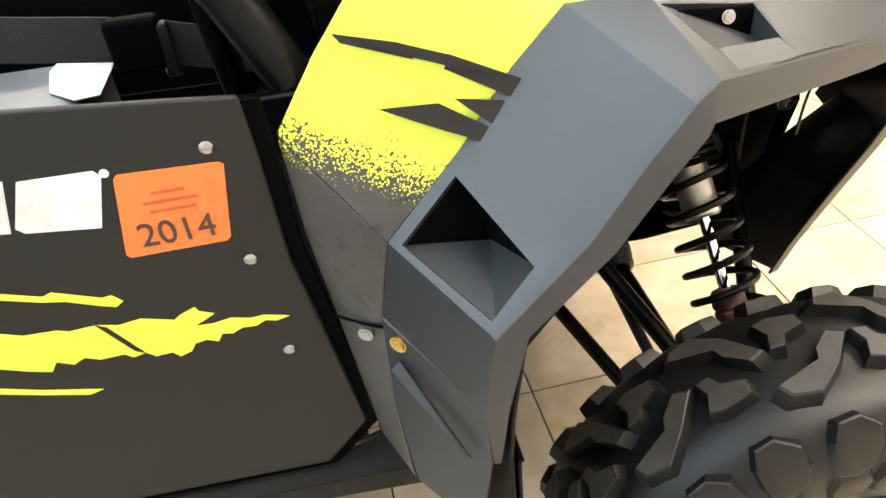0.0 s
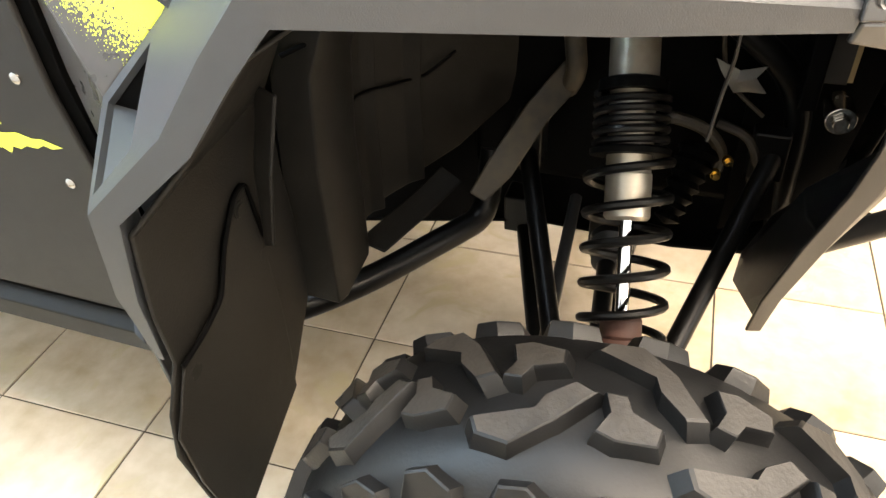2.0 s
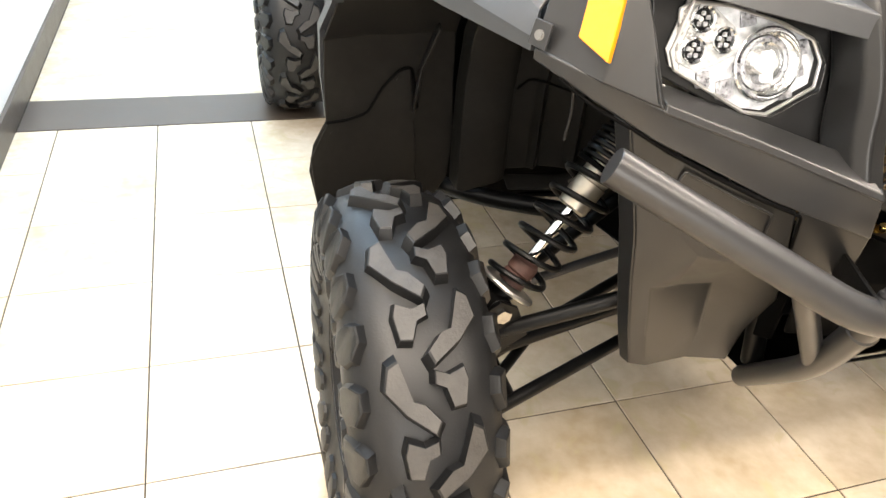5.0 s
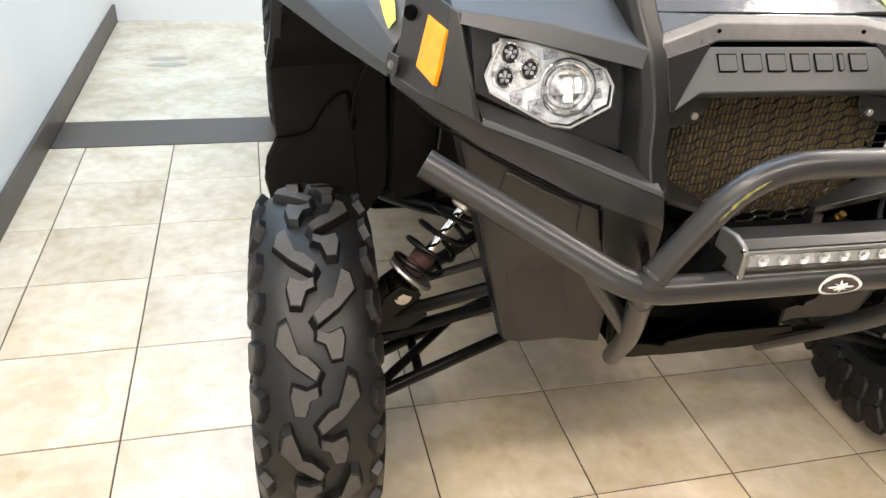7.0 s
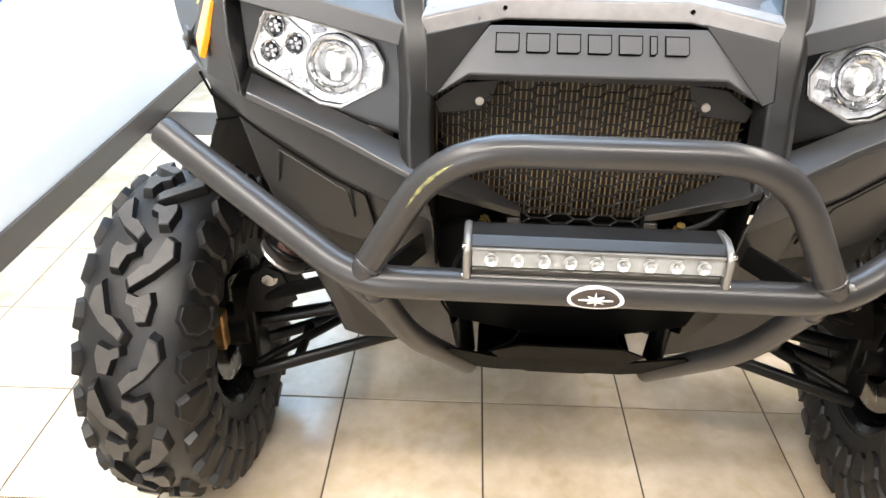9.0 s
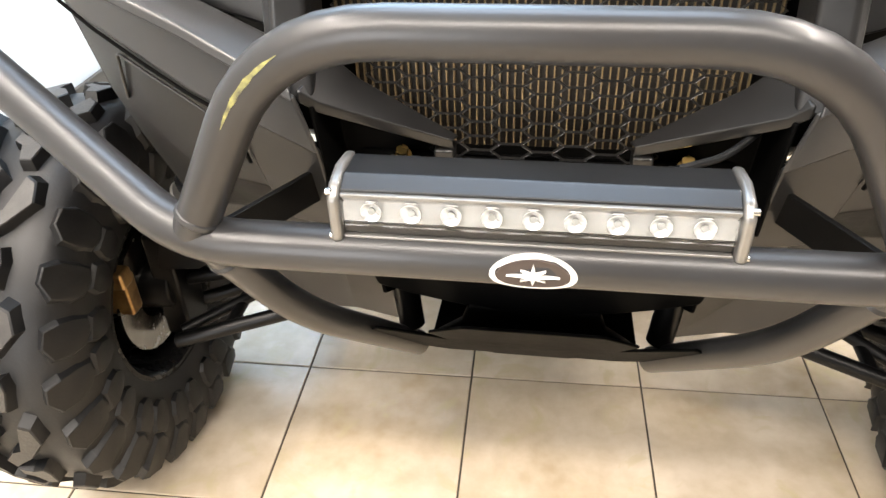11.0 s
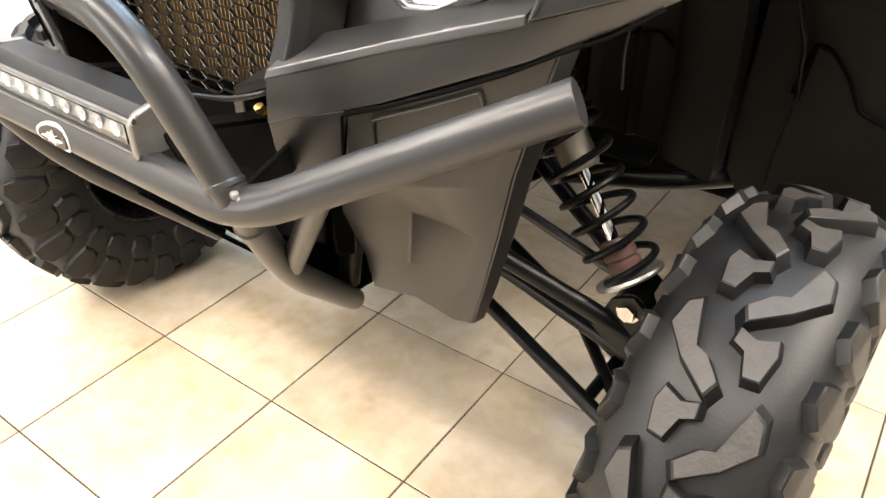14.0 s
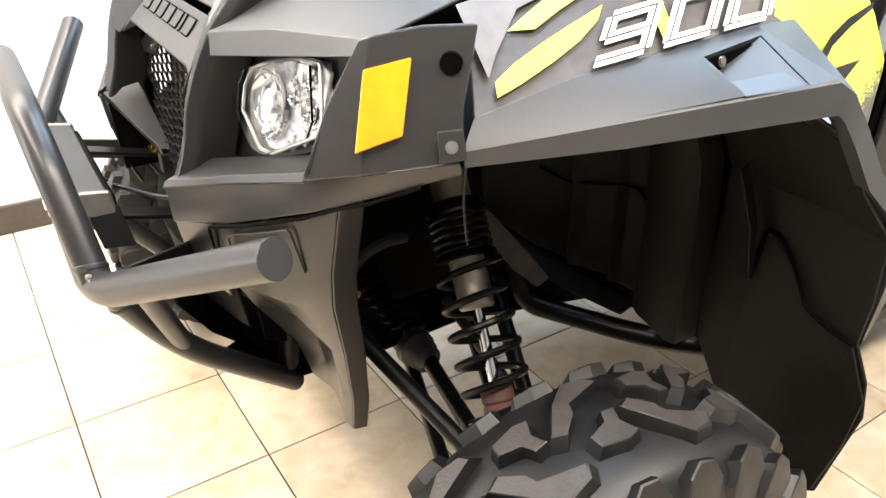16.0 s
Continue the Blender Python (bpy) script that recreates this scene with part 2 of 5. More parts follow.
def tube(pts, r, bend=0.0, n=20):
    return sweep(filleted(pts, bend) if bend else pts, circle(r, n))


def rod(a, b, r, n=16, r2=None):
    a, b = Vector(a), Vector(b)
    bm = bmesh.new()
    m = Matrix.Translation((a + b) / 2) @ (b - a).to_track_quat("Z", "Y").to_matrix().to_4x4()
    bmesh.ops.create_cone(bm, cap_ends=True, segments=n, radius1=r, radius2=r if r2 is None else r2, depth=(b - a).length, matrix=m)
    return bm


def lathe(profile, n=64, axis="X"):
    """A solid of revolution about the x axis, from (x, r) points; closed if it starts and ends at r = 0 or on itself."""
    bm = bmesh.new()
    rows = []
    for x, r in profile:
        rows.append([bm.verts.new((x, r * math.cos(2 * math.pi * k / n), r * math.sin(2 * math.pi * k / n))) for k in range(n)])
    for r0, r1 in zip(rows, rows[1:]):
        for k in range(n):
            bm.faces.new((r0[k], r0[(k + 1) % n], r1[(k + 1) % n], r1[k]))
    return bm


def helix(a, b, r, wire, turns, n=22):
    a, b = Vector(a), Vector(b)
    q = (b - a).to_track_quat("Z", "Y")
    h = (b - a).length
    path = []
    for k in range(int(turns * n) + 1):
        f = k / (turns * n)
        ang = 2 * math.pi * turns * f
        path.append(a + q @ Vector((r * math.cos(ang), r * math.sin(ang), h * f)))
    return sweep(path, circle(wire, 8))


def bolt(p, d, r, h=0.006, n=6):
    """A washer and a hexagon head at p, facing d."""
    p, d = Vector(p), Vector(d).normalized()
    return join(rod(p - d * 0.004, p + d * 0.0025, r * 1.35, 16), rod(p + d * 0.002, p + d * h, r, n))


def outline(pts, to, t):
    """A flat shape of (u, v) points laid by the function to(u, v, height) and raised by t."""
    bm = bmesh.new()
    lo = [bm.verts.new(to(u, v, 0)) for u, v in pts]
    hi = [bm.verts.new(to(u, v, t)) for u, v in pts]
    n = len(pts)
    bm.faces.new(lo[::-1])
    bm.faces.new(hi)
    for k in range(n):
        bm.faces.new((lo[k], lo[(k + 1) % n], hi[(k + 1) % n], hi[k]))
    return bm


def writing(name, text, size, m, mat, parent, label="", shear=0.0, depth=0.0006, bold=0.0):
    cu = bpy.data.curves.new(name, "FONT")
    cu.body, cu.size, cu.extrude, cu.shear, cu.align_x, cu.align_y = text, size, depth, shear, "CENTER", "CENTER"
    cu.offset = bold
    tmp = bpy.data.objects.new(name, cu)
    scene.collection.objects.link(tmp)
    me = bpy.data.meshes.new_from_object(tmp.evaluated_get(bpy.context.evaluated_depsgraph_get()))
    bpy.data.objects.remove(tmp)
    bpy.data.curves.remove(cu)
    me.name = name
    me.transform(m)
    me.materials.clear()
    me.materials.append(mat)
    ob = new(name, me)
    ob.parent = parent
    if label:
        tagged(ob, label)
    return ob


# ---- the room ----
TS = 0.34
WX, WY0, WY1, EX, CH = -1.51, -3.7, 3.72, 3.6, 2.98

floor = tagged(part("floor", box((WX + EX) / 2, (WY0 + WY1) / 2, -0.055, EX - WX + 0.4, WY1 - WY0 + 0.4, 0.104), GROUT, smooth=False),
               "beige glazed ceramic tile floor with thin dark grout lines", "floor", kind="structure")
wall_left = tagged(part("wall_left", box(WX - 0.06, (WY0 + WY1) / 2, CH / 2, 0.12, WY1 - WY0 + 0.24, CH), WALL, smooth=False),
                   "plain white painted wall with a dark base strip", "wall", kind="structure")
wall_back = tagged(part("wall_back", box((WX + EX) / 2, WY1 + 0.06, CH / 2, EX - WX, 0.12, CH), WALL, smooth=False),
                   "plain white painted back wall of the showroom", "wall", kind="structure")
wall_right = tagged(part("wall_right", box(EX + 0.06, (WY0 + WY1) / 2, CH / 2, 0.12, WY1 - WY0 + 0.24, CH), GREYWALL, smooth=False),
                    "plain unseen side wall, grey to weaken bounced light", "wall", kind="structure")
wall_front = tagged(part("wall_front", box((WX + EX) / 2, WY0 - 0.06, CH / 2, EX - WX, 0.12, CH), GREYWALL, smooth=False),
                    "plain unseen front wall, grey to weaken bounced light", "wall", kind="structure")
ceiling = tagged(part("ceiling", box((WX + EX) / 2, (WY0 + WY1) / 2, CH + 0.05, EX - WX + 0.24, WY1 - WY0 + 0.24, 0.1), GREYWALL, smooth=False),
                 "plain unseen ceiling, grey to weaken bounced light", "ceiling", kind="structure")
baseboard = tagged(part("baseboard", box(WX + 0.008, (WY0 + WY1) / 2, 0.052, 0.016, WY1 - WY0 - 0.02, 0.100), STRIP, bevel=0.002),
                   "dark brown tile baseboard along the white wall", "baseboard", kind="structure")
tagged(part("trim", box((WX + EX) / 2 + 0.009, 1.842, -0.0035, EX - WX - 0.02, 0.283, 0.013), STRIP, bevel=0.0015),
       "dark brown stone strip set across the tile floor", "floor strip", kind="structure")

# ---- the vehicle ----
buggy = tagged(new("off_road_buggy"), "dark grey side-by-side off-road buggy with lime yellow graphics", "off-road vehicle")
buggy.matrix_world = pose(0.1232, 0, 0, 0, 0, -1.5)


def P(name, bm, mat, label="", bevel=0.003, parent=None, **k):
    return part(name, bm, mat, parent or buggy, label, bevel, **k)


# -- wheels --
R0, HALF = 0.3185, 0.112
CARCASS = [(-0.078, 0.153), (-0.092, 0.158), (-0.104, 0.185), (-0.112, 0.225), (-0.111, 0.262), (-0.102, 0.290), (-0.082, 0.308), (-0.045, 0.3165),
           (0, R0), (0.045, 0.3165), (0.082, 0.308), (0.102, 0.290), (0.111, 0.262), (0.112, 0.225), (0.104, 0.185), (0.092, 0.158), (0.078, 0.153)]


ARC = [(0.0, R0)] + [p for p in CARCASS if p[0] > 0][:6]
ARC_S = [0.0]
for p0, p1 in zip(ARC, ARC[1:]):
    ARC_S.append(ARC_S[-1] + math.hypot(p1[0] - p0[0], p1[1] - p0[1]))


def crown(u, lift):
    """The point (x, r) at u across the tread, in halves of its width, raised by lift off the carcass."""
    d = abs(u) * 0.106
    x, r = float(np.interp(d, ARC_S, [p[0] for p in ARC])), float(np.interp(d, ARC_S, [p[1] for p in ARC]))
    tilt = float(np.interp(d, ARC_S, [0.0, 0.12, 0.38, 0.75, 1.25, 1.5, 1.57]))
    return math.copysign(x + lift * math.sin(tilt), u), r + lift * math.cos(tilt)


# tread blocks as (u across, v along): a long slanted blade with a hooked block beside it, then shoulder and side blocks
BLADE = [(-0.09, -0.036), (0.12, -0.012), (0.28, -0.006), (0.45, 0.050), (0.59, 0.042), (0.65, 0.010), (0.38, -0.024), (-0.01, -0.054)]
HOOK = [(-u, v + 0.006) for u, v in ((-0.016, 0.025), (0.18, 0.018), (0.40, 0.027), (0.45, 0.009), (0.39, -0.025), (0.21, -0.027), (0.12, 0.0), (-0.03, 0.007))]
EDGE = [(0.84, -0.014), (0.96, -0.036), (1.20, -0.038), (1.44, -0.030), (1.56, -0.006), (1.50, 0.020), (1.28, 0.024), (1.04, 0.022), (0.86, 0.012)]
EDGE2 = [(-0.80, -0.010), (-0.94, -0.034), (-1.20, -0.036), (-1.42, -0.026), (-1.54, -0.004), (-1.48, 0.022), (-1.26, 0.026), (-1.0, 0.024), (-0.82, 0.014)]
SCALLOP = [(1.52, -0.028), (1.68, -0.036), (1.90, -0.034), (2.06, -0.020), (2.08, 0.006), (1.94, 0.026), (1.72, 0.030), (1.54, 0.018)]
SCALLOP2 = [(-u, v + 0.012) for u, v in SCALLOP]


def lug_mesh(name, pts, sign, wide):
    """One tread block, with tapered flanks, standing on the crown at the top of the wheel."""
    bm = bmesh.new()
    cu, cv = sum(p[0] for p in pts) / len(pts), sum(p[1] for p in pts) / len(pts)
    rings = []
    for lift, grow in ((-0.004, 1.14), (0.0120, 0.95), (0.0158, 0.90), (0.0170, 0.84)):
        ring = []
        for u, v in pts:
            u, v = cu + (u - cu) * grow, cv + (v - cv) * grow
            x, r = crown(u, lift * (1 - 0.6 * min(1, max(0, (abs(u) - 0.85) / 0.4))))
            ang = v / R0
            ring.append(bm.verts.new((sign * x * wide, r * math.sin(ang), r * math.cos(ang))))
        rings.append(ring)
    n = len(pts)
    for r0, r1 in zip(rings, rings[1:]):
        for k in range(n):
            bm.faces.new((r0[k], r0[(k + 1) % n], r1[(k + 1) % n], r1[k]))
    bm.faces.new(rings[-1])
    bmesh.ops.recalc_face_normals(bm, faces=bm.faces)
    me = bpy.data.meshes.new(name)
    bm.to_mesh(me)
    bm.free()
    me.materials.append(RUBBER)
    me.materials.append(LUG)
    me.polygons[len(me.polygons) - 1].material_index = 1 if abs(cu) < 0.6 else 0
    me.polygons.foreach_set("use_smooth", [True] * len(me.polygons))
    me.set_sharp_from_angle(angle=radians(25))
    return me


LUGS = {(w, s): [lug_mesh("tread_lug", q, s, w) for q in (BLADE, HOOK, EDGE, EDGE2, SCALLOP, SCALLOP2)] for w in (0.94, 1.10) for s in (1, -1)}


def wheel(x, y, out, wide=1.0, steer=0.0, phase=0.0):
    m = pose(x, y, 0.3315, 0, 0, steer)
    tyre = P("tyre", lathe([(a * wide, r) for a, r in CARCASS], 72), RUBBER, "black off-road tyre with chunky dusty tread blocks", 0)
    tyre.matrix_basis = m @ pose(0, 0, 0, phase)
    rows = 24
    for k in range(rows):
        for me in LUGS[(wide, 1 if k % 2 else -1)]:
            lug = new("tread_lug", me)
            lug.parent = tyre
            lug.matrix_basis = pose(0, 0, 0, 360 / rows * k)
    w = 0.09 * wide
    o = 1 if out > 0 else -1
    rim_profile = [(-w, 0.150), (-w, 0.160), (-w + 0.008, 0.160), (-w + 0.012, 0.146), (w - 0.012, 0.146), (w - 0.008, 0.160), (w, 0.160), (w, 0.150),
                   (w - 0.006, 0.144), (w - 0.02, 0.138), (-w + 0.012, 0.138), (-w, 0.150)]
    rim = P("rim", lathe(rim_profile, 56), RIM, "black cast wheel rim", 0)
    rim.matrix_basis = m
    # added black disc, so no bright wall shows between the spokes
    part("rim_backing", lathe([(o * 0.010, 0.050), (o * 0.016, 0.140), (o * 0.010, 0.140), (o * 0.004, 0.050), (o * 0.010, 0.050)], 40), BLACK, rim, "black disc added behind the spokes to darken the rim")
    hub = lathe([(o * 0.030, 0.0005), (o * 0.034, 0.030), (o * 0.030, 0.060), (o * 0.005, 0.066), (o * -0.012, 0.060), (o * -0.012, 0.0005)], 32)
    part("hub", hub, RIM, rim)
    for k in range(8):
        a = 2 * math.pi * k / 8
        c, sn = math.cos(a), math.sin(a)
        pts = [(o * 0.022, 0.056 * c, 0.056 * sn), (o * 0.034, 0.10 * c, 0.10 * sn), (o * 0.052, 0.143 * c, 0.143 * sn)]
        ring = [(0.007, 0.013), (-0.007, 0.013), (-0.007, -0.013), (0.007, -0.013)]
        part("spoke", sweep(pts, ring), RIM, rim, bevel=0.002)
    for k in range(4):
        a = 2 * math.pi * (k + 0.5) / 4
        part("lug_nut", join(rod((o * 0.026, 0.047 * math.cos(a), 0.047 * math.sin(a)), (o * 0.050, 0.047 * math.cos(a), 0.047 * math.sin(a)), 0.010, 6, 0.008)),
             CHROME, rim, "chrome wheel nut")
    part("centre_cap", rod((o * 0.028, 0, 0), (o * 0.056, 0, 0), 0.024, 20, 0.019), RIM, rim, bevel=0.002)
    return tyre


FX, FY, RY = 0.704, -0.185, 1.86
PHASE = {-1: 20.3, 1: 4.6}
for s in (-1, 1):
    wheel(s * FX, FY, s, 0.94, -1.5, PHASE[s])
    wheel(s * 0.665, RY, s, 1.10, 0.0, 3 * s)

# -- front suspension --
for s in (-1, 1):
    lo, hi = Vector((s * 0.540, -0.188, 0.478)), Vector((s * 0.215, -0.125, 0.905))
    ax = (hi - lo).normalized()
    at = lambda d: lo + ax * d
    shock = P("shock_absorber", lathe([(0.192, 0.001), (0.192, 0.0225), (0.196, 0.0255), (0.243, 0.0255), (0.245, 0.024), (0.249, 0.024), (0.251, 0.0255), (0.335, 0.0255), (0.337, 0.0275), (0.48, 0.0275), (0.483, 0.001)], 40),
              CHAMPAGNE, "coil-over shock absorber with champagne body", 0)
    shock.matrix_basis = Matrix.Translation(lo) @ ax.to_track_quat("X", "Z").to_matrix().to_4x4()
    back = shock.matrix_basis.inverted()

    def on_shock(name, bm, mat, label="", bevel=0.0):
        bmesh.ops.transform(bm, matrix=back, verts=bm.verts)
        return part(name, bm, mat, shock, label, bevel)

    on_shock("piston_rod", rod(at(0.05), at(0.20), 0.0080, 16), CHROME, "polished chrome rod")
    on_shock("coil_spring", helix(at(0.042), at(0.262), 0.0455, 0.0054, 5.6), FRAME, "black coil spring")
    on_shock("helper_spring", helix(at(0.276), at(0.332), 0.0385, 0.0046, 5.0), FRAME, "black tight helper coils")
    part("spring_plate", lathe([(0.030, 0.012), (0.030, 0.0475), (0.033, 0.049), (0.037, 0.047), (0.037, 0.012), (0.030, 0.012)], 36), ALU, shock, "bright spring seat")
    part("bump_stop", lathe([(0.040, 0.001), (0.040, 0.0225), (0.056, 0.0235), (0.060, 0.0205), (0.064, 0.0235), (0.082, 0.0230), (0.088, 0.018), (0.090, 0.001)], 28), RUST, shock, "brown rubber bump stop")
    part("spring_divider", lathe([(0.264, 0.026), (0.264, 0.044), (0.270, 0.045), (0.273, 0.040), (0.273, 0.026)], 32), BLACK, shock)
    part("preload_ring", lathe([(0.334, 0.027), (0.334, 0.038), (0.346, 0.038), (0.348, 0.033), (0.348, 0.027)], 32), BLACK, shock)
    on_shock("lower_mount", join(rod(at(0.0) - Vector((0, 0.026, 0)), at(0.0) + Vector((0, 0.026, 0)), 0.022, 24), rod(at(0.0), at(0.034), 0.017, 20, 0.022)), FRAME, bevel=0.002)
    on_shock("mount_bolt", bolt(at(0) - Vector((0, 0.034, 0)), (0, -1, 0), 0.0125, 0.010), STEEL, "zinc mounting bolt")
    part("reservoir_neck", lathe([(0.470, 0.001), (0.470, 0.036), (0.476, 0.038), (0.525, 0.038), (0.53, 0.001)], 32), CHAMPAGNE, shock)
    # arms
    arm = P("lower_control_arm", tube([(s * 0.585, -0.250, 0.270), (s * 0.12, -0.118, 0.360)], 0.0125), FRAME, "black tubular suspension arm", 0)
    part("rear_tube", tube([(s * 0.585, -0.135, 0.270), (s * 0.10, 0.030, 0.372)], 0.0125), FRAME, arm)
    part("cross_brace", tube([(s * 0.500, -0.226, 0.288), (s * 0.500, -0.106, 0.290)], 0.010), FRAME, arm)
    part("diagonal_brace", tube([(s * 0.580, -0.235, 0.280), (s * 0.40, -0.075, 0.312)], 0.010), FRAME, arm)
    arm = P("upper_control_arm", tube([(s * 0.590, -0.197, 0.412), (s * 0.205, -0.324, 0.604)], 0.0130), FRAME, "black tubular suspension arm", 0)
    part("rear_tube", tube([(s * 0.590, -0.145, 0.412), (s * 0.205, 0.000, 0.570)], 0.0130), FRAME, arm)
    part("shock_bracket", sheet(side([(0.600, -0.216, 0.395), (0.575, -0.219, 0.480), (0.545, -0.220, 0.505), (0.515, -0.219, 0.490), (0.490, -0.216, 0.430), (0.530, -0.214, 0.400)], s), [(0, 1, 2, 3, 4, 5)], 0.006), FRAME, arm, bevel=0.001)
    part("shock_bracket", sheet(side([(0.600, -0.150, 0.395), (0.575, -0.153, 0.480), (0.545, -0.154, 0.505), (0.515, -0.153, 0.490), (0.490, -0.150, 0.430), (0.530, -0.148, 0.400)], s), [(0, 1, 2, 3, 4, 5)], 0.006), FRAME, arm, bevel=0.001)
    P("tie_rod", tube([(s * 0.60, -0.092, 0.395), (s * 0.20, -0.075, 0.490)], 0.0090), TUBE, "black steering tie rod", 0)
    P("tie_rod_end", rod((s * 0.600, -0.092, 0.372), (s * 0.600, -0.092, 0.418), 0.015), STEEL, "zinc rod end", 0.002)
    axle = P("drive_axle", rod((s * 0.62, -0.17, 0.335), (s * 0.20, -0.13, 0.410), 0.014), FRAME, "black drive shaft", 0)
    boot = [(0.0, 0.020), (0.012, 0.034), (0.022, 0.026), (0.034, 0.040), (0.044, 0.030), (0.056, 0.046), (0.075, 0.048), (0.075, 0.001)]
    part("inner_boot", lathe([(a * 0.8, r * 0.75) for a, r in boot], 28), RUBBER, axle, "ribbed rubber boot").matrix_basis = pose(s * 0.245, -0.135, 0.405, 0, 0, 180 if s > 0 else 0)
    knuckle = P("steering_knuckle", join(box(s * 0.605, -0.172, 0.345, 0.045, 0.07, 0.20), rod((s * 0.60, -0.172, 0.335), (s * 0.69, -0.178, 0.3315), 0.045, 24)), FRAME, "black cast steering knuckle", 0.006)
    disc = lathe([(s * 0.640, 0.052), (s * 0.640, 0.108), (s * 0.645, 0.108), (s * 0.645, 0.052), (s * 0.640, 0.052)], 48)
    d = P("brake_disc", disc, STEEL, "steel brake disc", 0)
    d.matrix_basis = pose(0, FY, 0.3315)
    cal = P("brake_caliper", join(box(s * 0.640, FY - 0.088, 0.385, 0.045, 0.030, 0.070), box(s * 0.625, FY - 0.102, 0.425, 0.03, 0.03, 0.03)), GOLD, "gold-coloured brake caliper", 0.005)

# -- chassis --
P("skid_plate", strips(*[[(-x, y, z), (-x * 0.5, y, z), (x * 0.5, y, z), (x, y, z)] for x, y, z in
                         ((0.075, -0.440, 0.548), (0.085, -0.420, 0.510), (0.120, -0.380, 0.455), (0.140, -0.330, 0.395), (0.14, -0.22, 0.385), (0.13, 0.0, 0.385), (0.20, 0.32, 0.375), (0.50, 0.42, 0.350), (0.50, 1.5, 0.350), (0.30, 2.05, 0.42))], t=0.008),
  BLACK, "black skid plate under the chassis")
def bow(x0, x1, y, z, sag, lift, n=9):
    """A bowed row of points across the nose, its middle pushed forward and raised."""
    return [(x, y - sag * (1 - (2 * k / (n - 1) - 1) ** 2), z + lift * (1 - abs(2 * k / (n - 1) - 1))) for k, x in enumerate(np.linspace(x0, x1, n))]


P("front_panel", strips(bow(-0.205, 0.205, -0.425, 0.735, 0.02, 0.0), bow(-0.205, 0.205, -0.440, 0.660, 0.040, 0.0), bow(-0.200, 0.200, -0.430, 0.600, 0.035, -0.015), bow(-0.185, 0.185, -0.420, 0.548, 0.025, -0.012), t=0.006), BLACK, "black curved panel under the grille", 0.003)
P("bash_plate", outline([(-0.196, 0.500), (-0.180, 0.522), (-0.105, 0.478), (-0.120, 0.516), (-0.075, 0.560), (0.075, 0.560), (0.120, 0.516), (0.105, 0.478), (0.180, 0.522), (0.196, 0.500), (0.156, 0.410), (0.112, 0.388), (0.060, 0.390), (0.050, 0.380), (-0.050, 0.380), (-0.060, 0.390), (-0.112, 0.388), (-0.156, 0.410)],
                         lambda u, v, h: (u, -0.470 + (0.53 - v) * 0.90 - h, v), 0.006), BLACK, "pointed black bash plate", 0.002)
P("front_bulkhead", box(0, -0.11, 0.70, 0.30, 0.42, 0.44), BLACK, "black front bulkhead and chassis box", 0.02)
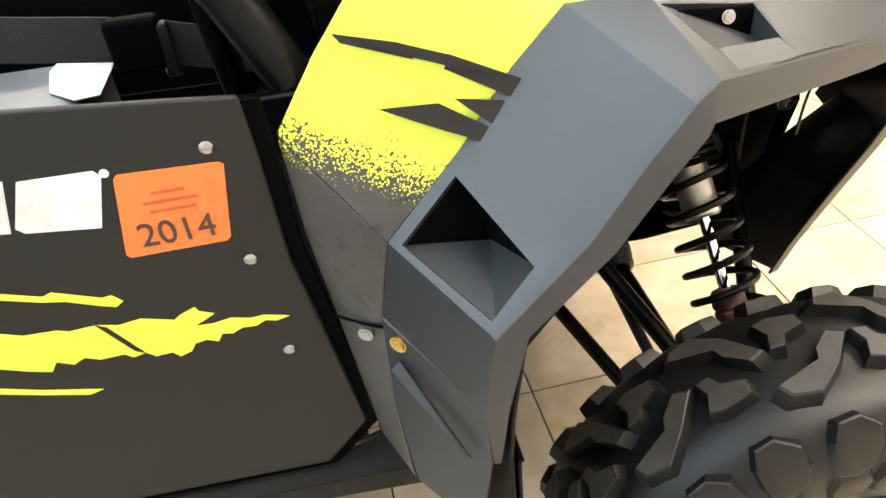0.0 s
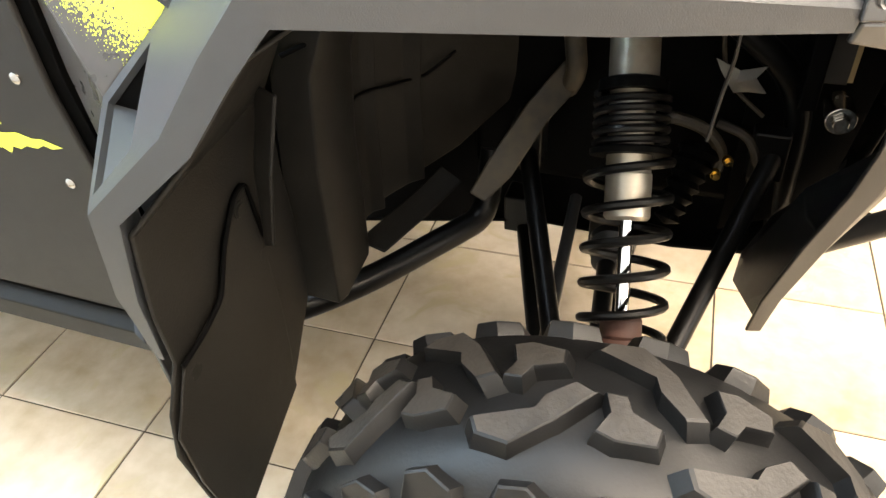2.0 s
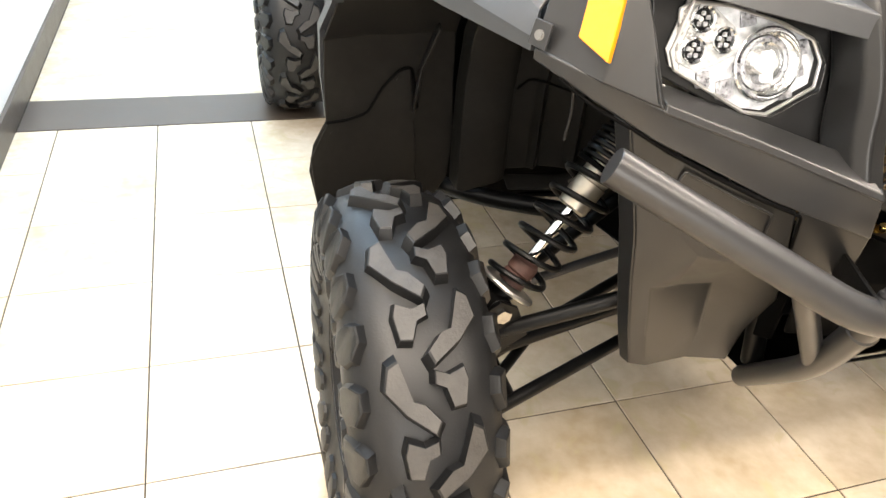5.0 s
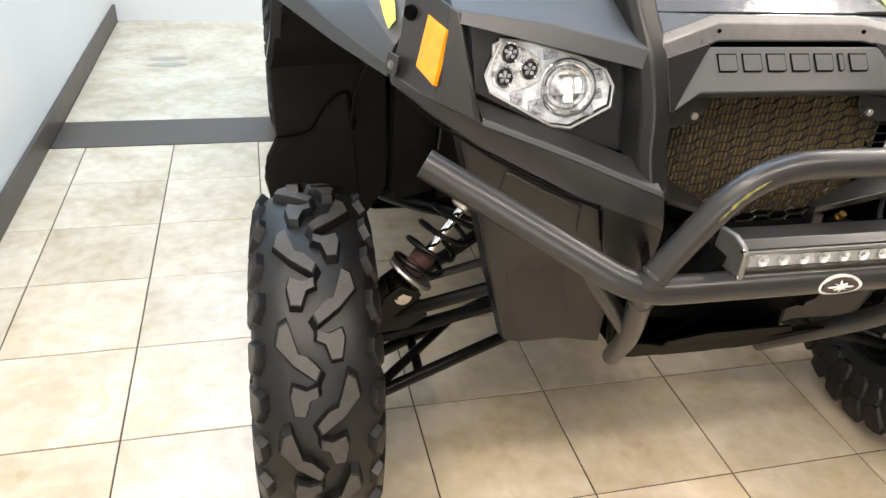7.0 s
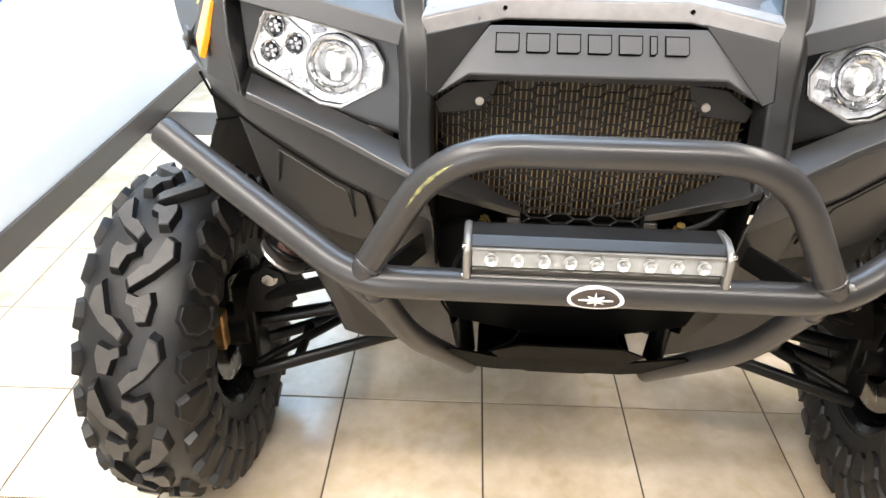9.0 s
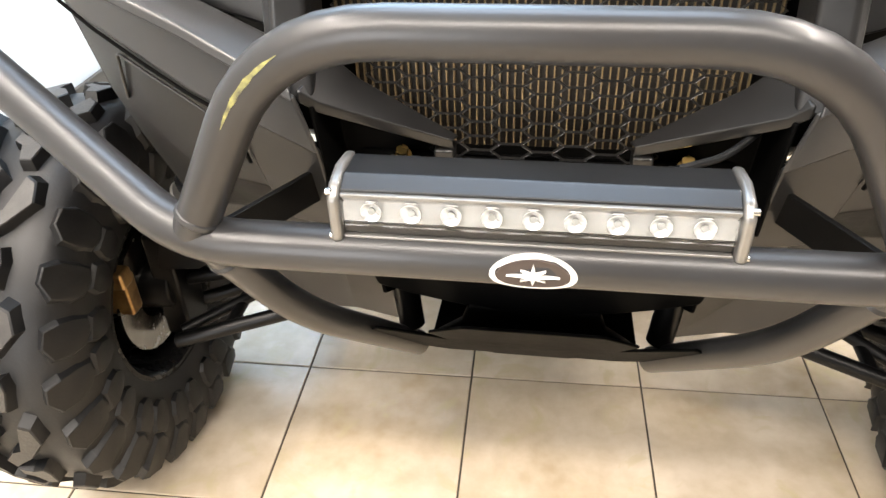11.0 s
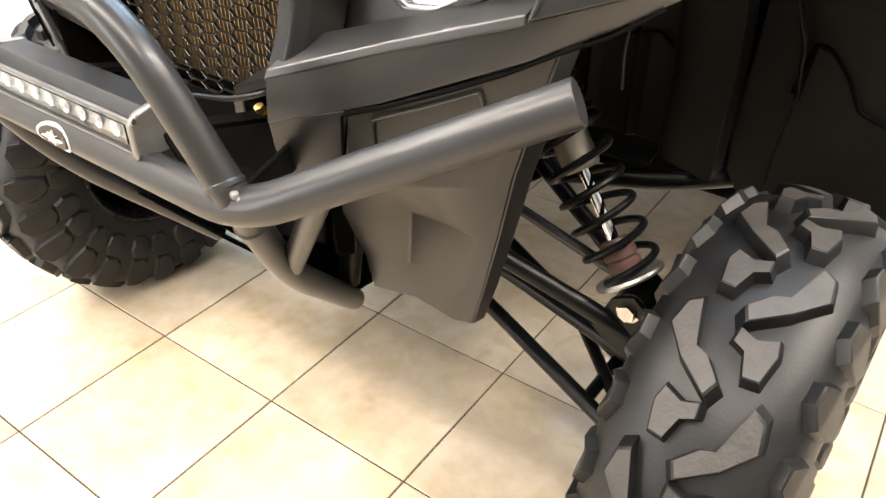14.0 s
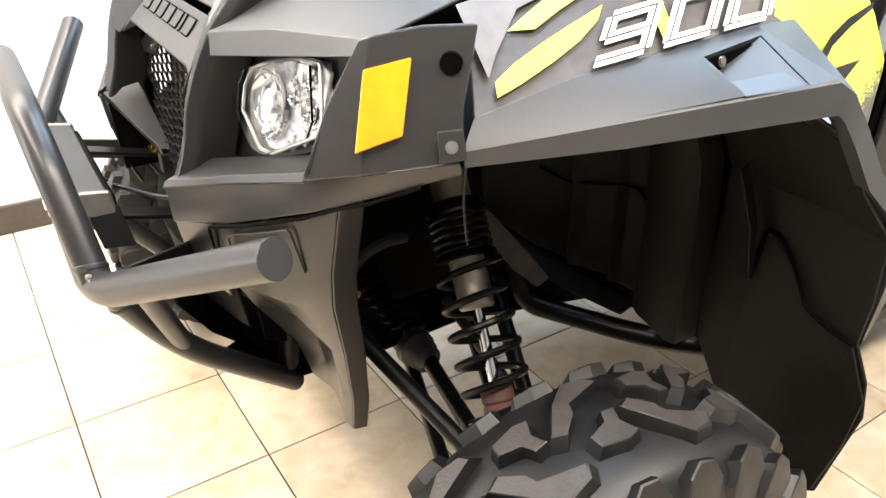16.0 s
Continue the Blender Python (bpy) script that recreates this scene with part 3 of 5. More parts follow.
for s in (-1, 1):
    P("chassis_tube", tube(side([(0.225, 0.045, 0.57), (0.245, 0.045, 0.53), (0.275, 0.045, 0.485), (0.45, 0.18, 0.462), (0.57, 0.30, 0.465), (0.58, 1.45, 0.43)], s), 0.0185, 0.08), FRAME, "black bent lower chassis tube", 0)
    P("chassis_tube", tube(side([(0.16, -0.36, 0.44), (0.19, -0.34, 0.70), (0.22, -0.1, 0.90), (0.30, 0.25, 0.98)], s), 0.017, 0.06), FRAME, "black upper chassis tube", 0)
    for x, y, z in ((0.130, -0.115, 0.385), (0.115, 0.030, 0.392), (0.190, -0.318, 0.605), (0.190, 0.0, 0.575)):
        P("arm_mount", box(s * x, y, z, 0.05, 0.045, 0.07), FRAME, "", 0.004)
    P("shock_tower", sheet(side([(0.20, -0.22, 0.93), (0.34, -0.21, 0.90), (0.34, -0.12, 0.90), (0.20, -0.11, 0.93)], s), [(0, 1, 2, 3)], 0.03), FRAME, "", 0.004)
    P("hanging_wire", tube(side([(0.50, -0.235, 0.93), (0.497, -0.24, 0.87), (0.488, -0.235, 0.83), (0.490, -0.23, 0.78)], s), 0.0018, 0.02, 6), RUBBER, "thin black wire", 0)
    for dy, dz in ((0, 0), (0.012, -0.022)):
        P("brake_fitting", bolt((s * 0.225, -0.27 + dy, 0.60 + dz), (s, -0.3, 0), 0.005, 0.008), BRASS, "small brass fitting", 0)
    P("bulkhead_bolt", join(rod((s * 0.215, -0.377, 0.693), (s * 0.262, -0.377, 0.693), 0.017, 20), rod((s * 0.262, -0.377, 0.693), (s * 0.270, -0.377, 0.693), 0.010, 6)), STEEL, "zinc bolt head", 0.002)
    # black box added to shut out bright floor beside the radiator
    P("radiator_backing", box(s * 0.245, -0.335, 0.84, 0.07, 0.02, 0.26), BLACK, "", 0.003)
    # brown on gusset and post puts the light on the frame into colour
    P("frame_gusset", strips(side([(0.185, -0.045, 0.700), (0.235, -0.005, 0.655), (0.290, 0.030, 0.600), (0.325, 0.050, 0.560)], s), side([(0.190, -0.075, 0.678), (0.238, -0.034, 0.632), (0.292, 0.000, 0.574), (0.320, 0.030, 0.545)], s), t=0.006), TAN, "frame gusset painted brown as if lit", 0.004)
    P("frame_post", tube(side([(0.20, -0.050, 0.80), (0.20, -0.064, 0.69), (0.19, -0.05, 0.66)], s), 0.014, 0.02, 12), TAN, "frame post painted brown as if lit", 0)
    P("line_bracket", strips(side([(0.212, -0.232, 0.733), (0.216, -0.262, 0.722), (0.210, -0.293, 0.728)], s), side([(0.206, -0.240, 0.715), (0.222, -0.258, 0.708), (0.212, -0.282, 0.712)], s), side([(0.214, -0.259, 0.691), (0.206, -0.275, 0.690), (0.214, -0.297, 0.694)], s), t=0.0015), RAIL, "crumpled zinc bracket", 0.0005)
    P("steering_boot", lathe([(k * 0.008, 0.024 - 0.0009 * k + (0.006 if k % 2 else 0)) for k in range(14)] + [(0.112, 0.001)], 24), BLACK, "ribbed black rubber boot", 0).matrix_basis = (
        Matrix.Translation((s * 0.205, -0.235, 0.605)) @ Vector((s * 0.10, 0.045, -0.13)).to_track_quat("X", "Z").to_matrix().to_4x4())
    P("brown_hose", tube(side([(0.205, -0.158, 0.641), (0.215, -0.200, 0.650), (0.215, -0.241, 0.636), (0.212, -0.262, 0.605), (0.205, -0.260, 0.575)], s), 0.0085, 0.02, 10), TAN, "bent brown hose", 0)
    P("brown_hose", tube(side([(0.200, -0.250, 0.640), (0.212, -0.290, 0.633), (0.212, -0.306, 0.600), (0.200, -0.305, 0.560)], s), 0.0065, 0.02, 10), TAN, "bent brown hose", 0)
    P("brake_line", tube(side([(0.21, -0.23, 0.83), (0.208, -0.235, 0.76), (0.206, -0.25, 0.70), (0.207, -0.30, 0.66)], s), 0.0028, 0.03, 8), TAN, "thin metal brake line", 0)
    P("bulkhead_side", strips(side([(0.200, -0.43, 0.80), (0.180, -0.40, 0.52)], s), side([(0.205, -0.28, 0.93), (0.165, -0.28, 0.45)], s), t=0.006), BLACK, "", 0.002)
    # trailing frame to the rear wheels
    P("trailing_arm", tube(side([(0.52, 1.05, 0.40), (0.56, 1.5, 0.36), (0.60, RY, 0.335)], s), 0.03, 0.1), FRAME, "black trailing arm", 0)
P("rear_axle_case", box(0, RY, 0.40, 1.0, 0.12, 0.12), FRAME, "black rear axle and drive case", 0.02)
P("floor_tub", box(0, 0.92, 0.42, 1.08, 1.15, 0.13), BLACK, "black moulded cabin floor", 0.02)
P("cargo_box", strips(*[[(-x, y, z), (x, y, z)] for x, y, z in ((0.52, 1.42, 0.98), (0.55, 1.43, 0.72), (0.55, 2.15, 0.74), (0.52, 2.17, 0.98))], t=0.02), PLASTIC, "dark grey plastic cargo box", 0.01)

# -- bumper --
BAR = 0.0205
P("bumper_bar", tube([(-0.566, -0.488, 0.875), (-0.294, -0.618, 0.737), (0.294, -0.618, 0.737), (0.566, -0.488, 0.875)], BAR, 0.05, 28), TUBE, "satin grey tubular front bumper bar", 0.0015)
P("bumper_hoop", tube([(-0.284, -0.616, 0.748), (-0.186, -0.638, 0.925), (0.186, -0.638, 0.925), (0.284, -0.616, 0.748)], 0.0185, 0.085, 24), TUBE, "satin grey bumper hoop", 0)
for s in (-1, 1):
    P("bumper_leg", tube(side([(0.280, -0.606, 0.730), (0.240, -0.532, 0.592), (0.156, -0.350, 0.398)], s), 0.0175, 0.08), TUBE, "satin grey lower bumper leg", 0)
    P("bumper_strut", tube(side([(0.362, -0.578, 0.765), (0.236, -0.526, 0.590)], s), 0.0135), TUBE, "satin grey bumper strut", 0)
    P("bumper_bracket", sheet(side([(0.270, -0.608, 0.745), (0.205, -0.46, 0.735), (0.205, -0.46, 0.700), (0.270, -0.608, 0.712)], s), [(0, 1, 2, 3)], 0.006), FRAME, "black steel bumper bracket", 0.001)
    P("lamp_bracket", sheet(side([(0.122, -0.580, 0.768), (0.152, -0.580, 0.768), (0.152, -0.440, 0.733), (0.122, -0.440, 0.733)], s), [(0, 1, 2, 3)], 0.006), FRAME, "black steel light bar bracket", 0.001)
    P("bracket_bolt", bolt((s * 0.137, -0.452, 0.737), (0, -0.5, 1), 0.0065, 0.012), BRASS, "yellow zinc bolt", 0)
    P("weld_bead", lathe([(-0.005, 0.018), (-0.002, 0.0203), (0.002, 0.0203), (0.005, 0.018)], 20), TUBE, "", 0).matrix_basis = (
        Matrix.Translation((s * 0.276, -0.618, 0.762)) @ Vector((s * -0.5, 0.1, 0.86)).to_track_quat("X", "Z").to_matrix().to_4x4())
    P("weld_bead", lathe([(-0.005, 0.0165), (-0.002, 0.0190), (0.002, 0.0190), (0.005, 0.0165)], 20), TUBE, "", 0).matrix_basis = (
        Matrix.Translation((s * 0.273, -0.594, 0.706)) @ Vector((s * -0.2, 0.5, -0.8)).to_track_quat("X", "Z").to_matrix().to_4x4())
hoop_line = filleted([(-0.284, -0.616, 0.748), (-0.186, -0.638, 0.925), (0.186, -0.638, 0.925)], 0.085, 24)
rub = [[], []]
for k in range(2, 15):
    p, d = Vector(hoop_line[k]), (Vector(hoop_line[k + 1]) - Vector(hoop_line[k - 1])).normalized()
    out = Vector((0.15, -0.85, 0.35))
    out = (out - d * out.dot(d)).normalized()
    w = 0.0026 * math.sin(math.pi * (k - 1.5) / 13) * (0.8 + 0.2 * math.sin(k * 2.3))
    for row, sg in zip(rub, (-1, 1)):
        row.append(tuple(p + (out + d.cross(out) * sg * w / 0.0188).normalized() * 0.0190))
P("yellow_scuff", strips(*rub, t=0.0005), YELLOWED, "rubbed yellow paint mark on the hoop", 0)
P("cable_tie", join(box(0.297, -0.624, 0.761, 0.009, 0.008, 0.008), box(0.302, -0.622, 0.756, 0.007, 0.009, 0.010)), TIE, "pale nylon tie at the foot of the hoop", 0.003)
badge_at = lambda u, v, h: (u, -0.6385 - h + 0.012 * (v / 0.0205) ** 2 * 0.9, 0.737 + v)
oval = [(0.034 * math.cos(2 * math.pi * k / 36), 0.0165 * math.sin(2 * math.pi * k / 36)) for k in range(36)]
emblem = P("oval_badge", outline(oval, badge_at, 0.0015), WHITE, "white oval badge on the bumper", 0)
part("badge_field", outline([(u * 0.84, v * 0.78) for u, v in oval], badge_at, 0.0022), INK, emblem, "black field")
star = [(((0.018 if k % 4 == 0 else 0.012) if k % 2 == 0 else 0.004) * math.cos(math.pi * k / 8) * 1.15, ((0.010 if k % 4 == 0 else 0.007) if k % 2 == 0 else 0.003) * math.sin(math.pi * k / 8)) for k in range(16)]
part("badge_star", outline(star, badge_at, 0.0032), WHITE, emblem, "white pointed shape")

# -- light bar, bolted on the bumper --
bar = P("light_bar", box(0, -0.590, 0.785, 0.300, 0.060, 0.034), BLACK, "black aluminium LED light bar with nine lamps", 0.006)
bar.matrix_basis = Matrix.Translation((-0.002, 0.0, -0.010))
part("top_housing", strips([(-0.150, -0.624, 0.8065), (0.150, -0.624, 0.8065)], [(-0.150, -0.608, 0.8135), (0.150, -0.608, 0.8135)], [(-0.150, -0.570, 0.811), (0.150, -0.570, 0.811)], t=0.005), PLASTIC, bar, bevel=0.002)
for z in (0.8030, 0.7655):
    part("bright_edge", box(0, -0.6235, z, 0.298, 0.007, 0.0036), RAIL, bar, "satin aluminium rail", bevel=0.001)
part("lower_band", box(0, -0.6215, 0.7735, 0.297, 0.004, 0.011), PLASTIC, bar, bevel=0.001)
for s in (-1, 1):
    cap = outline([(-0.632, 0.762), (-0.632, 0.802), (-0.622, 0.812), (-0.600, 0.817), (-0.566, 0.812), (-0.562, 0.775), (-0.580, 0.762)], lambda u, v, h, s=s: (s * (0.149 + h), u, v), 0.010)
    part("end_cap", cap, RAIL, bar, "grey cast end cap", bevel=0.004)
    for y, z in ((-0.626, 0.806), (-0.628, 0.767)):
        part("end_screw", rod((s * 0.155, y, z), (s * 0.1597, y, z), 0.0030, 12), STEEL, bar)
    part("foot", sheet(side([(0.156, -0.60, 0.79), (0.175, -0.59, 0.74), (0.175, -0.55, 0.735), (0.156, -0.56, 0.79)], s), [(0, 1, 2, 3)], 0.005), FRAME, bar, bevel=0.001)
part("reflector_tray", box(0, -0.6225, 0.7902, 0.296, 0.003, 0.0215), MILKY, bar, "milky grey reflector tray")
for k in range(9):
    x = (k - 4) * 0.0312
    part("lamp_cup", lathe([(0.0, 0.002), (0.002, 0.006), (0.0045, 0.0082), (0.0035, 0.0085), (-0.002, 0.002)], 20), CUPS, bar, "silver LED reflector").matrix_basis = pose(x, -0.6240, 0.7902, 0, 0, -90)
    part("led", rod((x, -0.624, 0.7902), (x, -0.6265, 0.7902), 0.0030, 12), MILKY, bar, "pale LED")
part("lens", box(0, -0.6300, 0.7902, 0.294, 0.002, 0.0215), GLASS, bar, "clear lens").visible_shadow = False
P("lamp_cable", tube([(0.11, -0.555, 0.79), (0.16, -0.50, 0.775), (0.20, -0.46, 0.79), (0.21, -0.42, 0.80)], 0.0035, 0.03, 8), RUBBER, "black lamp cable", 0)

# -- nose --
def both(fn):
    for s in (-1, 1):
        fn(s)


def mirror_row(pts):
    """Points of the half x >= 0, in order from the middle outwards, on both sides."""
    return [(-x, y, z) for x, y, z in pts[::-1]] + [p for p in pts if p[0] > 0] if pts[0][0] > 0 else [(-x, y, z) for x, y, z in pts[:0:-1]] + pts


hood = P("hood", strips(mirror_row([(0, -0.363, 1.036), (0.12, -0.363, 1.036), (0.226, -0.414, 1.023)]),
                        mirror_row([(0, -0.20, 1.085), (0.14, -0.20, 1.082), (0.255, -0.25, 1.055)]),
                        mirror_row([(0, 0.02, 1.145), (0.17, 0.02, 1.138), (0.285, -0.04, 1.095)]),
                        mirror_row([(0, 0.36, 1.215), (0.21, 0.36, 1.20), (0.36, 0.26, 1.14)])), HOOD, "metallic grey hood with lime outline graphics")
P("hood_lip", strips(mirror_row([(0, -0.362, 1.040), (0.12, -0.362, 1.040), (0.228, -0.414, 1.026)]),
                     mirror_row([(0, -0.380, 1.031), (0.12, -0.380, 1.031), (0.228, -0.428, 1.015)]),
                     mirror_row([(0, -0.391, 1.008), (0.12, -0.391, 1.008), (0.224, -0.436, 0.993)]), t=0.006), LIP, "silver grey front lip of the hood")
for s in (-1, 1):
    P("hood_screw", bolt((s * 0.121, -0.3855, 1.021), (0, -1, 0.4), 0.0022, 0.003), BLACK, "small black screw", 0)


def on_hood(u, v, h):
    """u across, v up the hood from its front edge."""
    y = -0.35 + v * 0.95
    z = float(np.interp(y, [-0.35, -0.20, 0.02, 0.36], [1.037, 1.085, 1.145, 1.215])) - max(0, abs(u) - 0.1) * 0.05
    return (u, y, z + 0.0035 + h)


def stroke(points, w, to, t=0.0008):
    """A drawn line of width w along (u, v) points."""
    bms = []
    for (a, b), (c, d) in zip(points, points[1:]):
        l = math.hypot(c - a, d - b) or 1
        nx, ny = -(d - b) / l * w / 2, (c - a) / l * w / 2
        bms.append(outline([(a + nx, b + ny), (c + nx, d + ny), (c - nx, d - ny), (a - nx, b - ny)], to, t))
    return join(*bms)


part("hood_graphic", stroke([(-0.13, 0.06), (-0.09, 0.10), (-0.12, 0.16), (-0.08, 0.16), (-0.06, 0.12), (-0.02, 0.17), (0.02, 0.17), (-0.03, 0.10), (-0.02, 0.065), (-0.06, 0.085), (-0.13, 0.06)], 0.005, on_hood), LIME, hood, "lime yellow outline graphic")
part("hood_graphic", stroke([(0.02, 0.085), (0.05, 0.17), (0.13, 0.17), (0.12, 0.125), (0.07, 0.12), (0.055, 0.085), (0.02, 0.085)], 0.005, on_hood), LIME, hood, "lime yellow outline graphic")
part("hood_emblem", outline([(0.024 * math.cos(k * math.pi / 12), 0.062 + 0.016 * math.sin(k * math.pi / 12)) for k in range(24)], on_hood, 0.0012), BLUE, hood, "blue oval emblem")
for s in (-1, 1):
    part("hood_stripe", stroke([(s * 0.205, -0.0), (s * 0.225, 0.12), (s * 0.262, 0.30)], 0.010, on_hood), LIME, hood, "lime yellow edge stripe")

nose = P("nose_panel", sheet([(-0.140, -0.402, 1.004), (0.140, -0.402, 1.004), (0.165, -0.447, 0.950), (-0.165, -0.447, 0.950),
                              (0.211, -0.457, 0.922), (-0.211, -0.457, 0.922), (0.168, -0.436, 0.938), (-0.168, -0.436, 0.938)],
                             [(0, 1, 2, 3), (1, 4, 2), (0, 3, 5), (3, 2, 6, 7), (2, 4, 6), (3, 7, 5)], 0.006), FLARE, "grey nose panel with embossed blocks in place of lettering")


def on_nose(u, v, h):
    """u across, v down the sloping nose panel."""
    d = Vector((0, -0.045, -0.054)).normalized()
    nrm = Vector((0, -0.054, 0.045)).normalized()
    return Vector((u, -0.402, 1.004)) + d * v + nrm * (h + 0.0005)


for k in range(7):
    u0 = -0.132 + k * 0.0395 - (0.020 if k > 5 else 0)
    w = 0.031 if k != 5 else 0.010
    ring = [(u0, 0.012), (u0 + w, 0.012), (u0 + w, 0.036), (u0 + w - 0.004, 0.040), (u0, 0.040)]
    part("embossed_block", outline(ring, on_nose, 0.0012), BLACK, nose, "dark outlined embossed block")
    part("embossed_block", outline([(u0 + 0.0015, 0.0142), (u0 + w - 0.0015, 0.0142), (u0 + w - 0.0015, 0.036), (u0 + w - 0.005, 0.0378), (u0 + 0.0015, 0.0378)], on_nose, 0.0020), FLARE, nose)

# grille and radiator
P("radiator", box(0, -0.365, 0.835, 0.43, 0.03, 0.24), CORE, "radiator core behind fine brass-coloured fins", 0.002)
fin_bm = box(0, 0, 0, 0.0015, 0.006, 0.235)
fin = P("radiator_fin", fin_bm, FINS, "", 0, smooth=False)
fin.matrix_basis = pose(-27 * 0.0078, -0.383, 0.835)
for k in range(-26, 28):
    other = new("radiator_fin", fin.data)
    other.parent = buggy
    other.matrix_basis = pose(k * 0.0078, -0.383, 0.835)


def hex_grille():
    """A stretched honeycomb cut to the outline of the opening."""
    bm = bmesh.new()
    a, b, rim_w = 0.0205, 0.0072, 0.955
    for i in range(-13, 14):
        for j in range(-22, 23):
            cx, cz = i * a * 1.5, 0.835 + (j + (i % 2) * 0.5) * b * 2
            lim = float(np.interp(cz, [0.722, 0.80, 0.88, 0.945], [0.070, 0.165, 0.205, 0.175]))
            if abs(cx) > lim or not 0.722 < cz < 0.948:
                continue
            pts = [(cx + a, cz), (cx + a / 2, cz + b), (cx - a / 2, cz + b), (cx - a, cz), (cx - a / 2, cz - b), (cx + a / 2, cz - b)]
            rings = []
            for sc, y in ((1.0, -0.4040), (rim_w, -0.4046), (rim_w, -0.4000)):
                rings.append([bm.verts.new((cx + (x - cx) * sc, y - 0.012 - (0.935 - z) * 0.13, cz + (z - cz) * sc)) for x, z in pts])
            for r0, r1 in zip(rings, rings[1:]):
                for k in range(6):
                    bm.faces.new((r0[k], r0[(k + 1) % 6], r1[(k + 1) % 6], r1[k]))
    bmesh.ops.remove_doubles(bm, verts=bm.verts, dist=0.0004)
    return bm


# black boxes added to darken the slots behind lip and grille foot
P("nose_backing", box(0, -0.345, 0.990, 0.42, 0.02, 0.10), BLACK, "", 0.002)
P("grille_backing", box(0, -0.400, 0.708, 0.26, 0.024, 0.030), BLACK, "black backing added to darken the gap under the grille", 0.003)
P("grille_mesh", hex_grille(), PLASTIC, "black stretched honeycomb grille mesh", 0, smooth=False)


def nose_side(s):
    S = lambda pts: side(pts, s)
    # panel between hood lip, nose and pillar
    P("nose_cheek", sheet(S([(0.136, -0.394, 1.008), (0.224, -0.432, 0.996), (0.220, -0.466, 0.93), (0.211, -0.454, 0.920)]), [(0, 1, 2, 3)], 0.005), PLASTIC)
    P("grille_tab", sheet(S([(0.125, -0.414, 0.935), (0.175, -0.416, 0.930), (0.212, -0.424, 0.905), (0.205, -0.424, 0.888), (0.150, -0.416, 0.892), (0.132, -0.414, 0.908)]), [(0, 1, 2, 3, 4, 5)], 0.004), PLASTIC)
    P("grille_bolt", bolt((s * 0.150, -0.421, 0.906), (0, -1, 0), 0.0042, 0.004), ALU, "zinc bolt", 0)
    # pillar
    path = filleted(S([(0.250, -0.380, 1.075), (0.238, -0.438, 1.00), (0.230, -0.466, 0.93), (0.232, -0.478, 0.87), (0.226, -0.500, 0.815)]), 0.05)
    bm = bmesh.new()
    rows = []
    for k, p in enumerate(path):
        f = k / (len(path) - 1)
        w, d = 0.019, 0.060
        rows.append([bm.verts.new(p + Vector(o)) for o in ((-s * w, 0.002, 0), (s * w * 0.55, -0.006, 0), (s * w * 1.25, 0.010, 0), (s * w * 1.5, d, 0), (-s * w, d, 0))])
    for r0, r1 in zip(rows, rows[1:]):
        for k in range(5):
            bm.faces.new((r0[k], r0[(k + 1) % 5], r1[(k + 1) % 5], r1[k]))
    bm.faces.new(rows[0])
    bm.faces.new(rows[-1])
    P("grille_pillar", bm, PLASTIC, "curved charcoal pillar beside the grille", 0.005)
    # lower grille corner: a slanting plate with a lip, over a recess painted black for its shade
    P("grille_corner", strips(S([(0.203, -0.445, 0.840), (0.178, -0.440, 0.814), (0.083, -0.432, 0.753)]), S([(0.218, -0.505, 0.826), (0.205, -0.494, 0.811), (0.086, -0.452, 0.757)]),
                              S([(0.218, -0.504, 0.814), (0.205, -0.491, 0.798), (0.086, -0.449, 0.744)]), t=0.005), PLASTIC, "charcoal lower grille corner", 0.002)
    P("corner_recess", strips(S([(0.212, -0.500, 0.808), (0.204, -0.495, 0.690)]), S([(0.212, -0.425, 0.800), (0.204, -0.425, 0.690)]), S([(0.092, -0.422, 0.745), (0.092, -0.422, 0.690)]), t=0.004), BLACK, "recess under the grille corner, painted black as shade", 0.002)
    P("recess_block", box(s * 0.096, -0.442, 0.730, 0.020, 0.026, 0.034), PLASTIC, "", 0.003)
    # headlight pod
    pod = lambda x, z: (x, -0.387 + (x - 0.285) * 0.08 + (z - 0.95) * 0.25, z)
    edge = [pod(0.486, 1.034), pod(0.482, 0.985), pod(0.476, 0.930)]
    ridge = [(0.503, -0.364, 1.040), (0.494, -0.399, 0.977), (0.479, -0.424, 0.908)]
    P("headlight_surround", sheet(S([pod(0.240, 0.995), *edge, pod(0.345, 0.872), pod(0.222, 0.842)]), [(0, 1, 2, 3, 4, 5)], 0.005), PLASTIC, "charcoal panel round the headlight")
    P("lamp_pocket_wall", strips(S(edge), S(ridge), t=0.005), PLASTIC, "", 0.003)
    P("brow", strips(S([(0.252, -0.400, 0.990), (0.37, -0.380, 1.008), (0.493, -0.349, 1.026)]),
                     S([(0.250, -0.440, 0.980), (0.372, -0.412, 1.002), (0.506, -0.374, 1.026)]),
                     S([(0.247, -0.436, 1.008), (0.375, -0.400, 1.031), (0.510, -0.354, 1.041)]),
                     S([(0.262, -0.33, 1.062), (0.39, -0.28, 1.085), (0.505, -0.250, 1.070)]),
                     S([(0.30, -0.12, 1.095), (0.41, -0.10, 1.125), (0.51, -0.08, 1.100)])), FLARE, "grey brow panel over the headlight")
